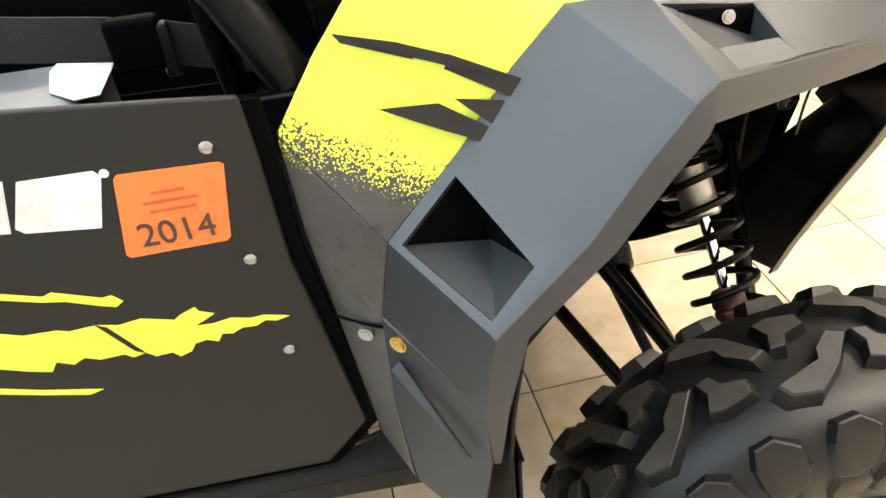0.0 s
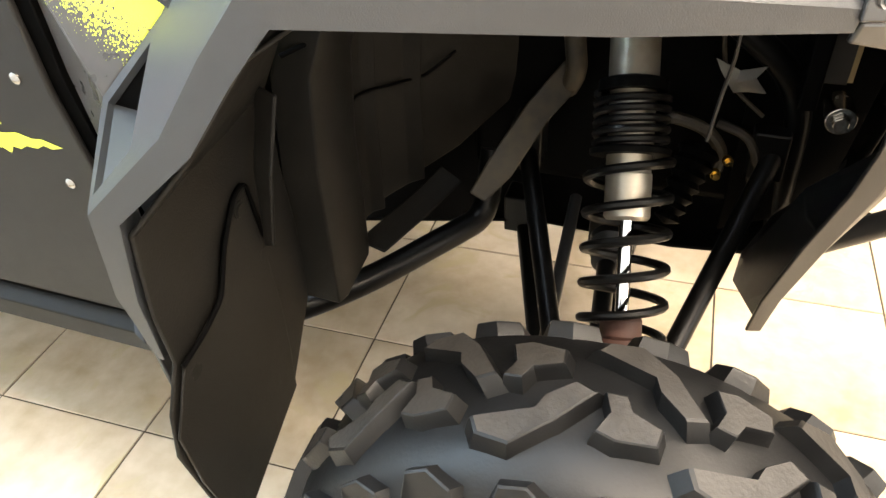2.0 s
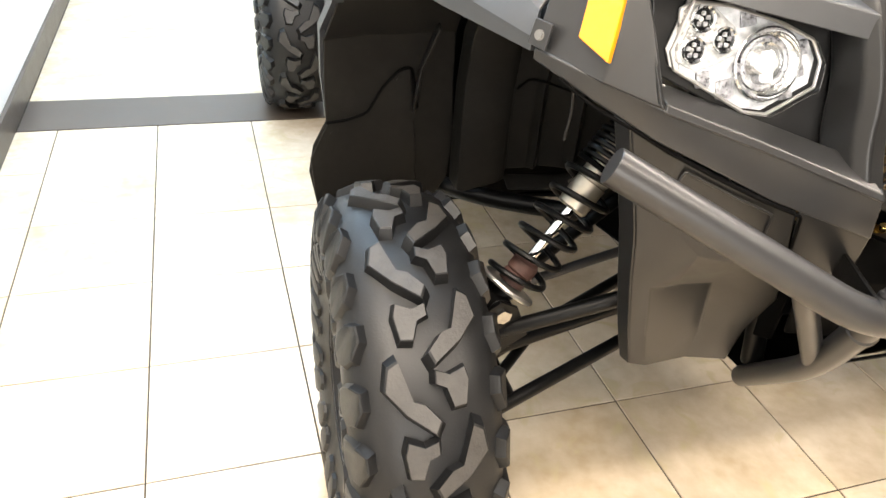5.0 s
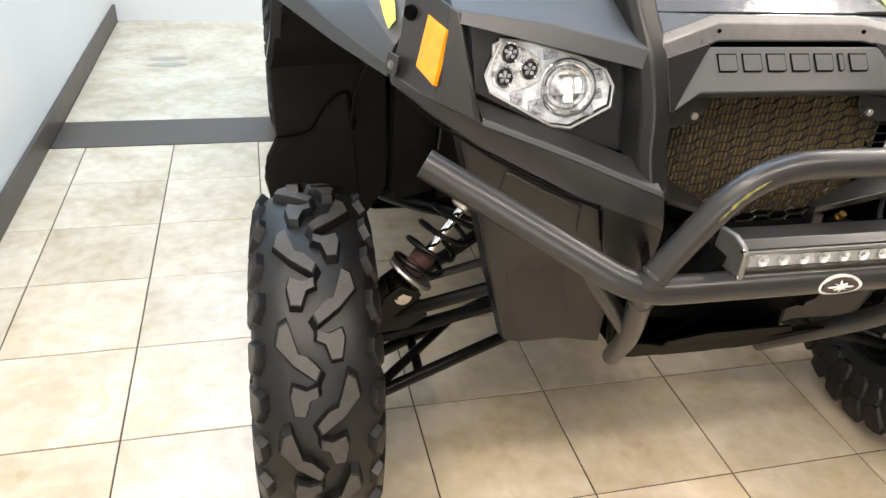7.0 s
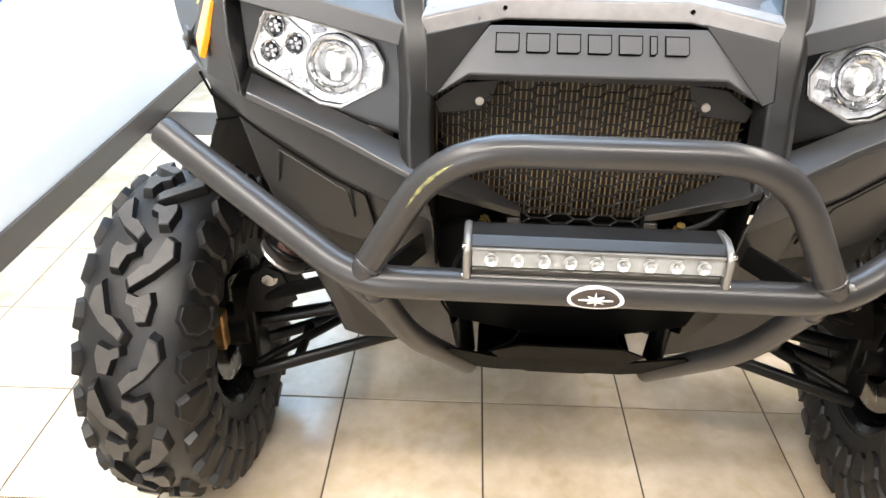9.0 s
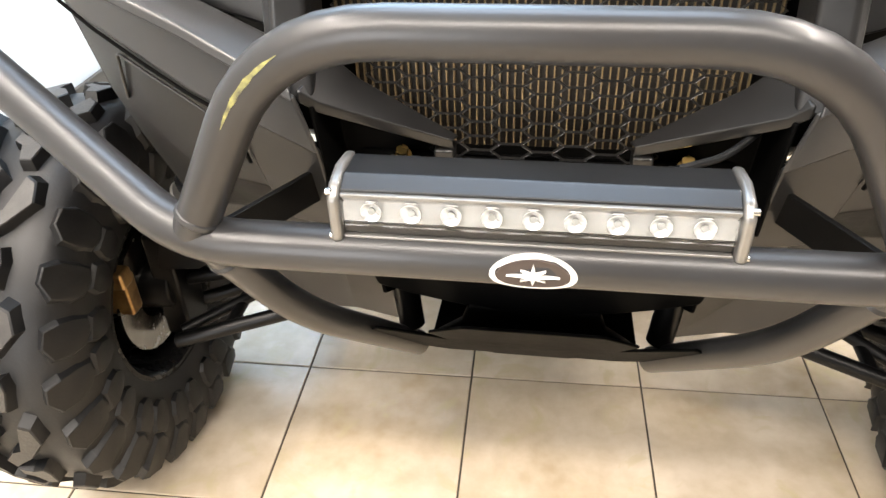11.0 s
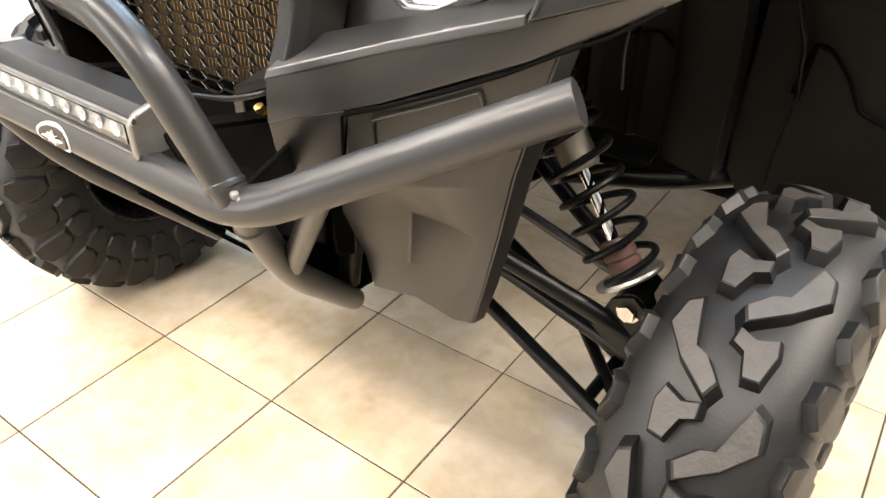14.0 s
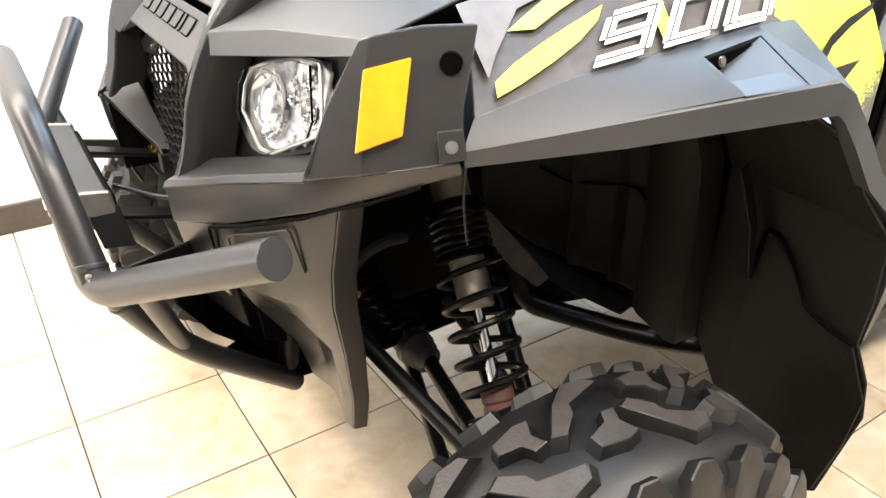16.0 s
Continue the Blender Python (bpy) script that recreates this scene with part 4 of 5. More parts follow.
    P("pod_ridge", strips(S([(0.232, -0.462, 0.852), (0.345, -0.416, 0.884), (0.474, -0.376, 0.922)]),
                          S([(0.224, -0.510, 0.828), (0.345, -0.458, 0.868), (0.472, -0.418, 0.908)]),
                          S([(0.222, -0.514, 0.818), (0.345, -0.462, 0.858), (0.474, -0.421, 0.898)])), FASCIA, "charcoal ridge below the headlight")
    P("fascia_band", strips(S([(0.222, -0.511, 0.822), (0.345, -0.459, 0.862), (0.474, -0.418, 0.902), (0.545, -0.368, 0.924), (0.588, -0.306, 0.936)]),
                            S([(0.208, -0.505, 0.762), (0.335, -0.470, 0.804), (0.474, -0.412, 0.862), (0.535, -0.372, 0.893), (0.586, -0.302, 0.920)]), t=0.006), FASCIA, "charcoal lower front fascia")
    P("fascia_leg", strips(S([(0.208, -0.504, 0.767), (0.302, -0.478, 0.794)]), S([(0.202, -0.492, 0.700), (0.277, -0.468, 0.700)]), S([(0.195, -0.475, 0.66), (0.262, -0.458, 0.66)]), t=0.006), PLASTIC)
    P("side_plate", strips(S([(0.302, -0.476, 0.792), (0.345, -0.459, 0.806), (0.400, -0.436, 0.828), (0.455, -0.413, 0.852), (0.496, -0.394, 0.874)]),
                           S([(0.287, -0.469, 0.738), (0.335, -0.452, 0.745), (0.392, -0.433, 0.752), (0.445, -0.412, 0.768), (0.470, -0.397, 0.780)]),
                           S([(0.272, -0.462, 0.700), (0.322, -0.447, 0.700), (0.378, -0.428, 0.706), (0.422, -0.408, 0.712), (0.452, -0.391, 0.722)]),
                           S([(0.222, -0.420, 0.612), (0.288, -0.362, 0.610), (0.345, -0.362, 0.613), (0.396, -0.376, 0.620), (0.425, -0.370, 0.630)]),
                           S([(0.188, -0.352, 0.500), (0.256, -0.332, 0.500), (0.316, -0.338, 0.507), (0.364, -0.352, 0.515), (0.393, -0.350, 0.524)]),
                           S([(0.176, -0.325, 0.414), (0.250, -0.315, 0.422), (0.300, -0.330, 0.433), (0.342, -0.342, 0.442), (0.372, -0.343, 0.452)]), t=0.006), PLASTIC, "charcoal lower side plate with a folded recess")
    P("side_plate_edge", strips(S([(0.497, -0.394, 0.874), (0.471, -0.397, 0.780), (0.453, -0.391, 0.722), (0.426, -0.370, 0.630), (0.394, -0.350, 0.524), (0.373, -0.343, 0.452)]),
                                S([(0.505, -0.368, 0.876), (0.480, -0.370, 0.782), (0.462, -0.364, 0.724), (0.434, -0.345, 0.632), (0.402, -0.328, 0.526), (0.380, -0.324, 0.454)]), t=0.005), PLASTIC)
    P("plate_frame", tube(S([(0.322, -0.4590, 0.742), (0.328, -0.4690, 0.786), (0.380, -0.4475, 0.806), (0.432, -0.4270, 0.828), (0.440, -0.4165, 0.775)]), 0.0018, 0.006, 8), PLASTIC, "", 0)
    P("fascia_seam", tube(S([(0.289, -0.4745, 0.735), (0.300, -0.482, 0.789), (0.345, -0.4655, 0.8035), (0.400, -0.4425, 0.8255), (0.455, -0.4195, 0.8495), (0.496, -0.4005, 0.8715), (0.535, -0.378, 0.889), (0.565, -0.336, 0.908)]), 0.0020, 0.004, 8), BLACK, "black seam below the fascia", 0)
    # headlight
    shape = [(0.445, 1.008), (0.405, 1.005), (0.335, 0.988), (0.294, 0.972), (0.280, 0.948), (0.283, 0.920), (0.340, 0.890), (0.370, 0.893), (0.460, 0.938), (0.466, 0.956)]

    def on_lens(x, z, h):
        return (s * x, -0.389 + (x - 0.285) * 0.08 + (z - 0.95) * 0.25 - h, z)

    lamp = P("headlight", outline(shape, lambda x, z, h: on_lens(x, z, h - 0.008), 0.014), RIM, "clear halogen headlight with chrome reflector bowls", 0.003)
    cx, cz = sum(p[0] for p in shape) / len(shape), sum(p[1] for p in shape) / len(shape)
    grown = lambda f, g: [(cx + (x - cx) * f, cz + (z - cz) * g) for x, z in shape]
    part("reflector", outline(grown(0.985, 0.975), on_lens, 0.0075), LAMPWHITE, lamp, "rippled chrome reflector")
    facing = lambda x, z, h: Matrix.Translation(on_lens(x, z, h)) @ pose(0, 0, 0, 0, 0, -90 + s * 5) @ pose(0, 0, 0, 0, -14, 0)
    # three small lamps on one lobed carrier
    smalls = ((0.430, 0.987), (0.437, 0.955), (0.402, 0.966))
    carrier = [(0.455, 0.998), (0.436, 1.007), (0.414, 1.000), (0.384, 0.978), (0.381, 0.955), (0.398, 0.944), (0.430, 0.934), (0.454, 0.944)]
    part("lamp_carrier", outline(carrier, lambda x, z, h: on_lens(x, z, h + 0.006), 0.006), CUPS, lamp, "satin silver lamp carrier", bevel=0.002)
    for x, z in smalls:
        r = 0.0148
        part("lamp_cup", lathe([(0.012, r * 0.80), (0.0135, r * 0.92), (0.012, r), (0.0, r), (0.0, r * 0.75), (0.004, r * 0.55), (0.012, r * 0.80)], 28), CHROME, lamp, "bright lamp rim").matrix_basis = facing(x, z, 0.006)
        part("lamp_ring", lathe([(0.0115, r * 0.82), (0.007, r * 0.72), (0.0065, r * 0.2), (0.006, r * 0.2), (0.006, r * 0.84)], 24), RIM, lamp, "dark ring in the lamp").matrix_basis = facing(x, z, 0.006)
        for k in range(5):
            ang = 2 * math.pi * k / 5 + 0.3
            part("lamp_facet", box(0.0095, 0.0062 * math.cos(ang), 0.0062 * math.sin(ang), 0.003, 0.0048, 0.0048), CELLS, lamp, "grey lamp facet", bevel=0.001).matrix_basis = facing(x, z, 0.006)
    # the large bowl, with a bright bulb shield standing in it
    bx, bz, r = 0.347, 0.942, 0.041
    bowl = [(0.0165, r), (0.0175, r * 0.96), (0.0130, r * 0.90), (0.0090, r * 0.76), (0.0055, r * 0.55), (0.0035, r * 0.30), (0.003, 0.001)]
    part("main_reflector", lathe(bowl + [(0.0, 0.001), (0.0, r)], 40), CHROME, lamp, "polished round main reflector").matrix_basis = facing(bx, bz, 0.004)
    part("bowl_ring", lathe([(0.0098, r * 0.74), (0.0112, r * 0.66), (0.0098, r * 0.58), (0.006, r * 0.58), (0.006, r * 0.74)], 36), CELLS, lamp, "grey ring in the bowl").matrix_basis = facing(bx, bz, 0.004)
    part("bulb_shield", lathe([(0.004, 0.013), (0.017, 0.0125), (0.0185, 0.010), (0.0185, 0.001)], 24), CUPS, lamp, "silver bulb shield").matrix_basis = facing(bx, bz, 0.003)
    part("bulb", outline([(bx - 0.0075, bz - 0.017), (bx + 0.0065, bz - 0.017), (bx + 0.0085, bz + 0.016), (bx - 0.0055, bz + 0.018)], lambda x, z, h: on_lens(x, z, h + 0.014), 0.0085), WHITE, lamp, "bright upright bulb cover", bevel=0.003)
    for k in range(9):
        ang = math.pi * (1.02 + 0.12 * k)
        u, w = math.cos(ang), math.sin(ang)
        quad = [(bx + u * 0.031 - w * 0.0042, bz + w * 0.031 + u * 0.0042), (bx + u * 0.039 - w * 0.0056, bz + w * 0.039 + u * 0.0056),
                (bx + u * 0.039 + w * 0.0056, bz + w * 0.039 - u * 0.0056), (bx + u * 0.031 + w * 0.0042, bz + w * 0.031 - u * 0.0042)]
        part("bowl_facet", outline(quad, lambda x, z, h: on_lens(x, z, h + 0.012), 0.0035 + 0.001 * (k % 3)), (CUPS, CHROME, CELLS)[k % 3], lamp, bevel=0.001)
    for x, z, w in ((0.302, 0.960, 0.010), (0.300, 0.935, 0.008), (0.390, 0.915, 0.012), (0.418, 0.925, 0.010), (0.312, 0.912, 0.009), (0.372, 0.990, 0.011)):
        part("facet", outline([(x - w, z - w * 0.6), (x + w * 0.8, z - w), (x + w, z + w * 0.7), (x - w * 0.6, z + w)], lambda x, z, h: on_lens(x, z, h + 0.007), 0.004), CELLS, lamp, "grey lens facet", bevel=0.0015)
    part("lens", outline(grown(0.985, 0.98), lambda x, z, h: on_lens(x, z, 0.027 + h), 0.003), GLASS, lamp, "clear outer lens", bevel=0.001).visible_shadow = False
    edge_line = [on_lens(x, z, 0.018) for x, z in grown(0.99, 0.985)]
    part("bezel", sweep(edge_line + edge_line[:1], circle(0.0022, 8), False), ALU, lamp, "bright bezel line")
    # corner with the marker
    P("corner_panel", strips(S([(0.503, -0.366, 1.041), (0.494, -0.401, 0.978), (0.476, -0.424, 0.902)]), S([(0.515, -0.358, 1.047), (0.525, -0.376, 0.985), (0.536, -0.384, 0.920)]),
                             S([(0.532, -0.312, 1.054), (0.545, -0.328, 0.985), (0.562, -0.340, 0.925)]), S([(0.560, -0.270, 1.056), (0.572, -0.292, 0.985), (0.588, -0.304, 0.936)]), t=0.006), FASCIA, "charcoal corner panel carrying the marker")
    quad = [(0.518, -0.368, 1.018), (0.536, -0.326, 1.028), (0.555, -0.348, 0.961), (0.537, -0.390, 0.946)]
    P("side_marker", sheet(S([(x + 0.003, y - 0.003, z) for x, y, z in quad]), [(0, 1, 2, 3)], 0.010), AMBER, "amber front side marker", 0.002)
    P("corner_screw", bolt((s * 0.558, -0.298, 1.022), (s * 0.8, -0.6, 0), 0.008, 0.004), BLACK, "", 0)
    P("screw_pocket", sheet(S([(0.5742, -0.3235, 0.966), (0.5868, -0.3030, 0.969), (0.5925, -0.3012, 0.939), (0.5802, -0.3245, 0.936)]), [(0, 1, 2, 3)], 0.004), FASCIA, "raised pocket round the screw", 0.0015)
    P("corner_screw", bolt((s * 0.5858, -0.3145, 0.952), (s * 0.75, -0.6, 0.2), 0.0046, 0.005), RAIL, "zinc screw", 0)

both(nose_side)

# -- fenders, side panels and doors --
FI = [(0.578, -0.285, 0.972), (0.604, -0.190, 1.003), (0.626, 0.042, 1.031), (0.625, 0.110, 1.030), (0.625, 0.156, 0.982), (0.632, 0.205, 0.918), (0.648, 0.282, 0.842), (0.650, 0.298, 0.756), (0.650, 0.300, 0.620)]
FO = [(0.590, -0.305, 0.946), (0.658, -0.165, 0.970), (0.742, 0.030, 0.999), (0.748, 0.050, 0.986), (0.752, 0.085, 0.945), (0.758, 0.130, 0.885), (0.769, 0.212, 0.812), (0.766, 0.224, 0.720), (0.757, 0.216, 0.636)]
FD = [(0, 0.003, -0.016), (0, 0.003, -0.027), (0.004, 0.002, -0.032), (0.003, -0.012, -0.026), (0.002, -0.020, -0.016), (0.001, -0.022, -0.012), (0, -0.028, -0.004), (0, -0.022, 0), (0, -0.006, 0)]
TOP = [(0.500, -0.245, 1.062), (0.512, -0.080, 1.098), (0.540, 0.100, 1.125), (0.560, 0.200, 1.115), (0.592, 0.284, 1.050), (0.600, 0.318, 1.009), (0.606, 0.362, 0.945)]


def fender(s):
    S = lambda pts: side(pts, s)
    lip = [tuple(np.add(o, d)) for o, d in zip(FO, FD)]
    back = [(x - 0.020, y + 0.004, z) for x, y, z in lip]
    mid = [tuple(np.add(np.multiply(i, 0.05), np.multiply(o, 0.95)) + (0.0, 0.0, 0.001)) for i, o in zip(FI, FO)]
    rows = [FI, mid, FO, lip, back]
    n = len(FI)
    faces = [(a * n + k, a * n + k + 1, (a + 1) * n + k + 1, (a + 1) * n + k) for a in range(4) for k in range(n - 1) if (a, k) not in ((0, 5), (0, 1))]
    # a vent is sunk into the rear face of the flare, a duct into its flat top
    vent = [(0.645, 0.214, 0.898), (0.745, 0.172, 0.862), (0.757, 0.212, 0.823), (0.656, 0.270, 0.842)]
    duct = [(0.640, -0.052, 1.012), (0.703, -0.058, 0.990), (0.730, 0.004, 0.995), (0.641, 0.034, 1.024)]
    for k, hole in ((5, vent), (1, duct)):
        q = len(rows) * n + (0 if k == 5 else 4)
        A, B, C, D = k, n + k, n + k + 1, k + 1
        faces += [(A, B, q + 1, q), (B, C, q + 2, q + 1), (C, D, q + 3, q + 2), (D, A, q, q + 3)]
    fl = P("fender_flare", sheet(S([p for r in rows for p in r] + vent + duct), faces, 0.006), FLARE, "grey flared front fender with a sunken vent", 0.004, segs=3)
    v = [np.array(p) for p in vent]
    out = np.cross(v[1] - v[3], v[0] - v[2])
    out *= (1 if out[2] > 0 else -1) / np.linalg.norm(out)
    deep = v[0] * 0.46 + v[1] * 0.16 + v[2] * 0.14 + v[3] * 0.24 - out * 0.060
    bm = bmesh.new()
    rim_v = [bm.verts.new(side([tuple(p + (p - np.mean(v, 0)) * 0.06 - out * 0.004)], s)[0]) for p in v]
    tip = bm.verts.new(side([tuple(deep)], s)[0])
    for k in (1, 2):
        bm.faces.new((rim_v[k], rim_v[(k + 1) % 4], tip))
    part("vent_recess", bm, FLARE, fl, "sunken slanted vent recess")
    # these two walls are painted black for the shade deep inside
    bm = bmesh.new()
    rim_v = [bm.verts.new(side([tuple(p + (p - np.mean(v, 0)) * 0.06 - out * 0.004)], s)[0]) for p in v]
    tip = bm.verts.new(side([tuple(deep)], s)[0])
    for k in (0, 3):
        bm.faces.new((rim_v[k], rim_v[(k + 1) % 4], tip))
    bmesh.ops.delete(bm, geom=[p for p in bm.verts if not p.link_faces], context="VERTS")
    part("vent_shade", bm, BLACK, fl, "inner vent walls painted black as deep shade")
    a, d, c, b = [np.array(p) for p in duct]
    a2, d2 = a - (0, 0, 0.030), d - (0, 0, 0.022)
    part("top_duct", sheet(S([tuple(p) for p in (a, d, d2, a2, c - (0, 0, 0.004), b - (0, 0, 0.004))]), [(0, 1, 2, 3), (3, 2, 4, 5), (1, 4, 2)], 0.003), FLARE, fl, "sunken triangular scoop")
    # thin black triangle paints the shade inside the scoop
    part("duct_mouth_shade", sheet(S([tuple(p + (0.001, 0, 0)) for p in (a - (0, 0, 0.002), a2, b - (0, 0, 0.006))]), [(0, 1, 2)], 0.002), BLACK, fl, "black sheet painting the shade in the scoop's mouth")
    part("duct_screw", bolt((s * 0.6425, -0.026, 1.005), (s, 0, 0.3), 0.0045, 0.004), STEEL, fl)
    # painted side panel
    low = [(x + 0.001, y, z - 0.001) for x, y, z in FI[:7]]
    P("side_panel", strips(S(TOP), S(low)), GRAPHIC, "grey side panel with torn lime yellow graphics", 0.003)
    P("side_panel_rear", strips(S([(0.648, 0.282, 0.842), (0.650, 0.298, 0.756), (0.650, 0.300, 0.620), (0.652, 0.292, 0.500)]), S([(0.606, 0.362, 0.943), (0.608, 0.357, 0.845), (0.610, 0.343, 0.728), (0.615, 0.322, 0.550)]), t=0.005), GRAPHIC, "grey rear side panel with speckled graphics")
    P("flare_rear", strips(S([(0.650, 0.300, 0.757), (0.652, 0.302, 0.640), (0.655, 0.290, 0.500)]), S([(0.766, 0.224, 0.722), (0.757, 0.220, 0.636), (0.740, 0.232, 0.500)]), t=0.005), FLARE, "grey lower rear face of the fender", 0.003)
    P("flare_notch", strips(S([(0.668, 0.300, 0.700), (0.745, 0.246, 0.650)]), S([(0.672, 0.290, 0.716), (0.748, 0.238, 0.640)]), t=0.003), FLARE, "pressed crease in the fender", 0.001)
    P("panel_seam", tube(S([(0.618, 0.345, 0.742), (0.640, 0.312, 0.740), (0.652, 0.300, 0.745)]), 0.0016, 0.004, 6), BLACK, "", 0)
    P("panel_clip", bolt((s * 0.640, 0.317, 0.730), (s, 0.5, 0), 0.006, 0.004), ALU, "", 0)
    P("panel_clip", bolt((s * 0.672, 0.287, 0.738), (s, 0.8, 0), 0.007, 0.004), BRASS, "", 0)
    # mud flap: an upper liner face, a grooved plate over it and the hanging tip
    P("mud_flap", strips(S([(0.745, 0.088, 0.925), (0.752, 0.120, 0.865), (0.763, 0.188, 0.792), (0.762, 0.200, 0.700), (0.758, 0.202, 0.636), (0.782, 0.206, 0.585), (0.790, 0.210, 0.530), (0.757, 0.220, 0.360)]),
                         S([(0.670, 0.082, 0.940), (0.680, 0.125, 0.880), (0.690, 0.190, 0.800), (0.690, 0.203, 0.700), (0.690, 0.206, 0.630), (0.690, 0.210, 0.570), (0.690, 0.214, 0.520), (0.717, 0.222, 0.330)]),
                         S([(0.585, 0.090, 0.945), (0.600, 0.135, 0.885), (0.610, 0.195, 0.800), (0.605, 0.206, 0.700), (0.595, 0.208, 0.620), (0.585, 0.212, 0.560), (0.580, 0.215, 0.490), (0.578, 0.222, 0.390)]),
                         S([(0.500, 0.120, 0.955), (0.515, 0.160, 0.890), (0.520, 0.205, 0.800), (0.515, 0.212, 0.700), (0.510, 0.212, 0.620), (0.508, 0.214, 0.560), (0.512, 0.216, 0.495), (0.575, 0.222, 0.395)])), FLAP, "black plastic mud flap behind the wheel", 0.004)
    P("flap_plate", strips(S([(0.604, 0.1955, 0.733), (0.625, 0.195, 0.728), (0.660, 0.194, 0.690)]), S([(0.600, 0.196, 0.690), (0.635, 0.195, 0.690), (0.680, 0.194, 0.652)]), S([(0.590, 0.200, 0.620), (0.680, 0.197, 0.630), (0.757, 0.193, 0.632)]),
                           S([(0.582, 0.204, 0.550), (0.680, 0.202, 0.555), (0.788, 0.200, 0.560)]), S([(0.580, 0.208, 0.480), (0.690, 0.207, 0.480), (0.778, 0.206, 0.470)]), S([(0.580, 0.214, 0.400), (0.715, 0.213, 0.338), (0.755, 0.212, 0.368)]), t=0.004), FLAP, "overlapping black flap plate", 0.002)
    P("flap_groove", tube(S([(0.585, 0.198, 0.655), (0.600, 0.194, 0.735), (0.622, 0.193, 0.733), (0.655, 0.192, 0.698), (0.682, 0.192, 0.650), (0.722, 0.191, 0.638), (0.758, 0.190, 0.634)]), 0.0028, 0.012, 8), BLACK, "dark groove round the flap plate", 0)
    P("flap_rivet", bolt((s * 0.743, 0.195, 0.612), (0, -1, 0), 0.0075, 0.004, 12), FLAP, "", 0)
    P("flap_rivet", bolt((s * 0.621, 0.192, 0.716), (0, -1, 0), 0.0075, 0.004, 12), FLAP, "", 0)
    P("flap_rivet", bolt((s * 0.597, 0.198, 0.640), (0, -1, 0), 0.0075, 0.004, 12), FLAP, "", 0)
    P("liner_fin", strips(S([(0.560, 0.186, 0.822), (0.588, 0.190, 0.740), (0.598, 0.192, 0.650)]), S([(0.564, 0.162, 0.815), (0.592, 0.168, 0.738), (0.600, 0.178, 0.655)]), t=0.006), FLAP, "moulded fin on the liner", 0.003)
    # inner liner: a boxed channel, then ridged panels running in to the frame
    cols = [((0.505, 0.212), 0.490), ((0.500, 0.168), 0.482), ((0.485, 0.162), 0.484), ((0.418, 0.160), 0.500), ((0.402, 0.166), 0.505), ((0.395, 0.195), 0.512), ((0.352, 0.180), 0.520), ((0.340, 0.164), 0.522), ((0.328, 0.178), 0.524),
            ((0.285, 0.150), 0.530), ((0.272, 0.128), 0.534), ((0.260, 0.140), 0.538), ((0.215, 0.095), 0.560), ((0.150, 0.035), 0.610), ((0.120, -0.010), 0.640)]
    P("inner_liner", strips(*[S([(x - 0.030, y - 0.090, 0.985), (x - 0.012, y - 0.045, 0.900), (x, y - 0.008, 0.800), (x + 0.004, y, 0.690), (x + 0.003, y + 0.002, (0.690 + z) / 2), (x, y + 0.006, z)]) for (x, y), z in cols], t=0.005), FLAP, "folded black inner liner", 0.005)
    P("liner_foot", strips(S([(0.40, 0.190, 0.508), (0.30, 0.150, 0.520), (0.24, 0.120, 0.540)]), S([(0.40, 0.150, 0.495), (0.31, 0.115, 0.505), (0.25, 0.085, 0.525)]), t=0.006), FLAP, "", 0.003)
    P("liner_seam", tube(S([(0.392, 0.186, 0.690), (0.372, 0.180, 0.712), (0.345, 0.164, 0.712), (0.312, 0.160, 0.700), (0.262, 0.128, 0.694), (0.225, 0.096, 0.715)]), 0.0024, 0.008, 8), BLACK, "dark seam in the liner", 0)
    P("liner_seam", tube(S([(0.515, 0.180, 0.830), (0.490, 0.155, 0.838), (0.468, 0.148, 0.856)]), 0.0028, 0.010, 8), BLACK, "", 0)
    P("wheel_arch_liner", strips(S([(0.728, 0.030, 0.962), (0.745, 0.088, 0.925)]), S([(0.660, 0.010, 0.985), (0.670, 0.082, 0.940)]), S([(0.570, 0.010, 0.995), (0.585, 0.090, 0.945)]), S([(0.480, 0.030, 0.990), (0.500, 0.120, 0.955)]), t=0.004), FLAP, "black wheel arch liner", 0.003)
    P("arch_roof", strips(S([(0.575, -0.280, 0.935), (0.640, -0.160, 0.948), (0.725, 0.025, 0.970)]), S([(0.480, -0.280, 0.960), (0.500, -0.160, 0.985), (0.480, 0.030, 0.992)]), S([(0.300, -0.280, 0.960), (0.300, -0.160, 0.990), (0.300, 0.030, 0.990)]), t=0.004), FLAP, "black roof of the wheel arch", 0.002)
    # door, rocker
    dr = [(0.383, 0.992), (0.379, 0.940), (0.374, 0.823), (0.359, 0.735), (0.335, 0.582), (0.387, 0.523), (1.18, 0.540), (1.30, 0.64), (1.30, 0.97), (1.05, 1.03), (0.56, 1.009), (0.45, 0.999)]
    door = P("door", outline(dr, lambda u, v, h: (s * (0.6135 + h), u, v), 0.0085), DOOR, "matte dark door panel with riveted edge and lime yellow graphics", 0.003)
    # black plate added behind the door to paint its gap dark
    P("door_gap_backing", outline([(0.368, 0.985), (0.364, 0.94), (0.360, 0.823), (0.345, 0.735), (0.318, 0.572), (0.380, 0.506), (1.20, 0.520), (1.32, 0.62), (1.32, 0.96), (1.05, 1.0), (0.6, 0.99)], lambda u, v, h: (s * (0.600 + h), u, v), 0.012), BLACK, "black backing that darkens the gap round the door", 0.002)
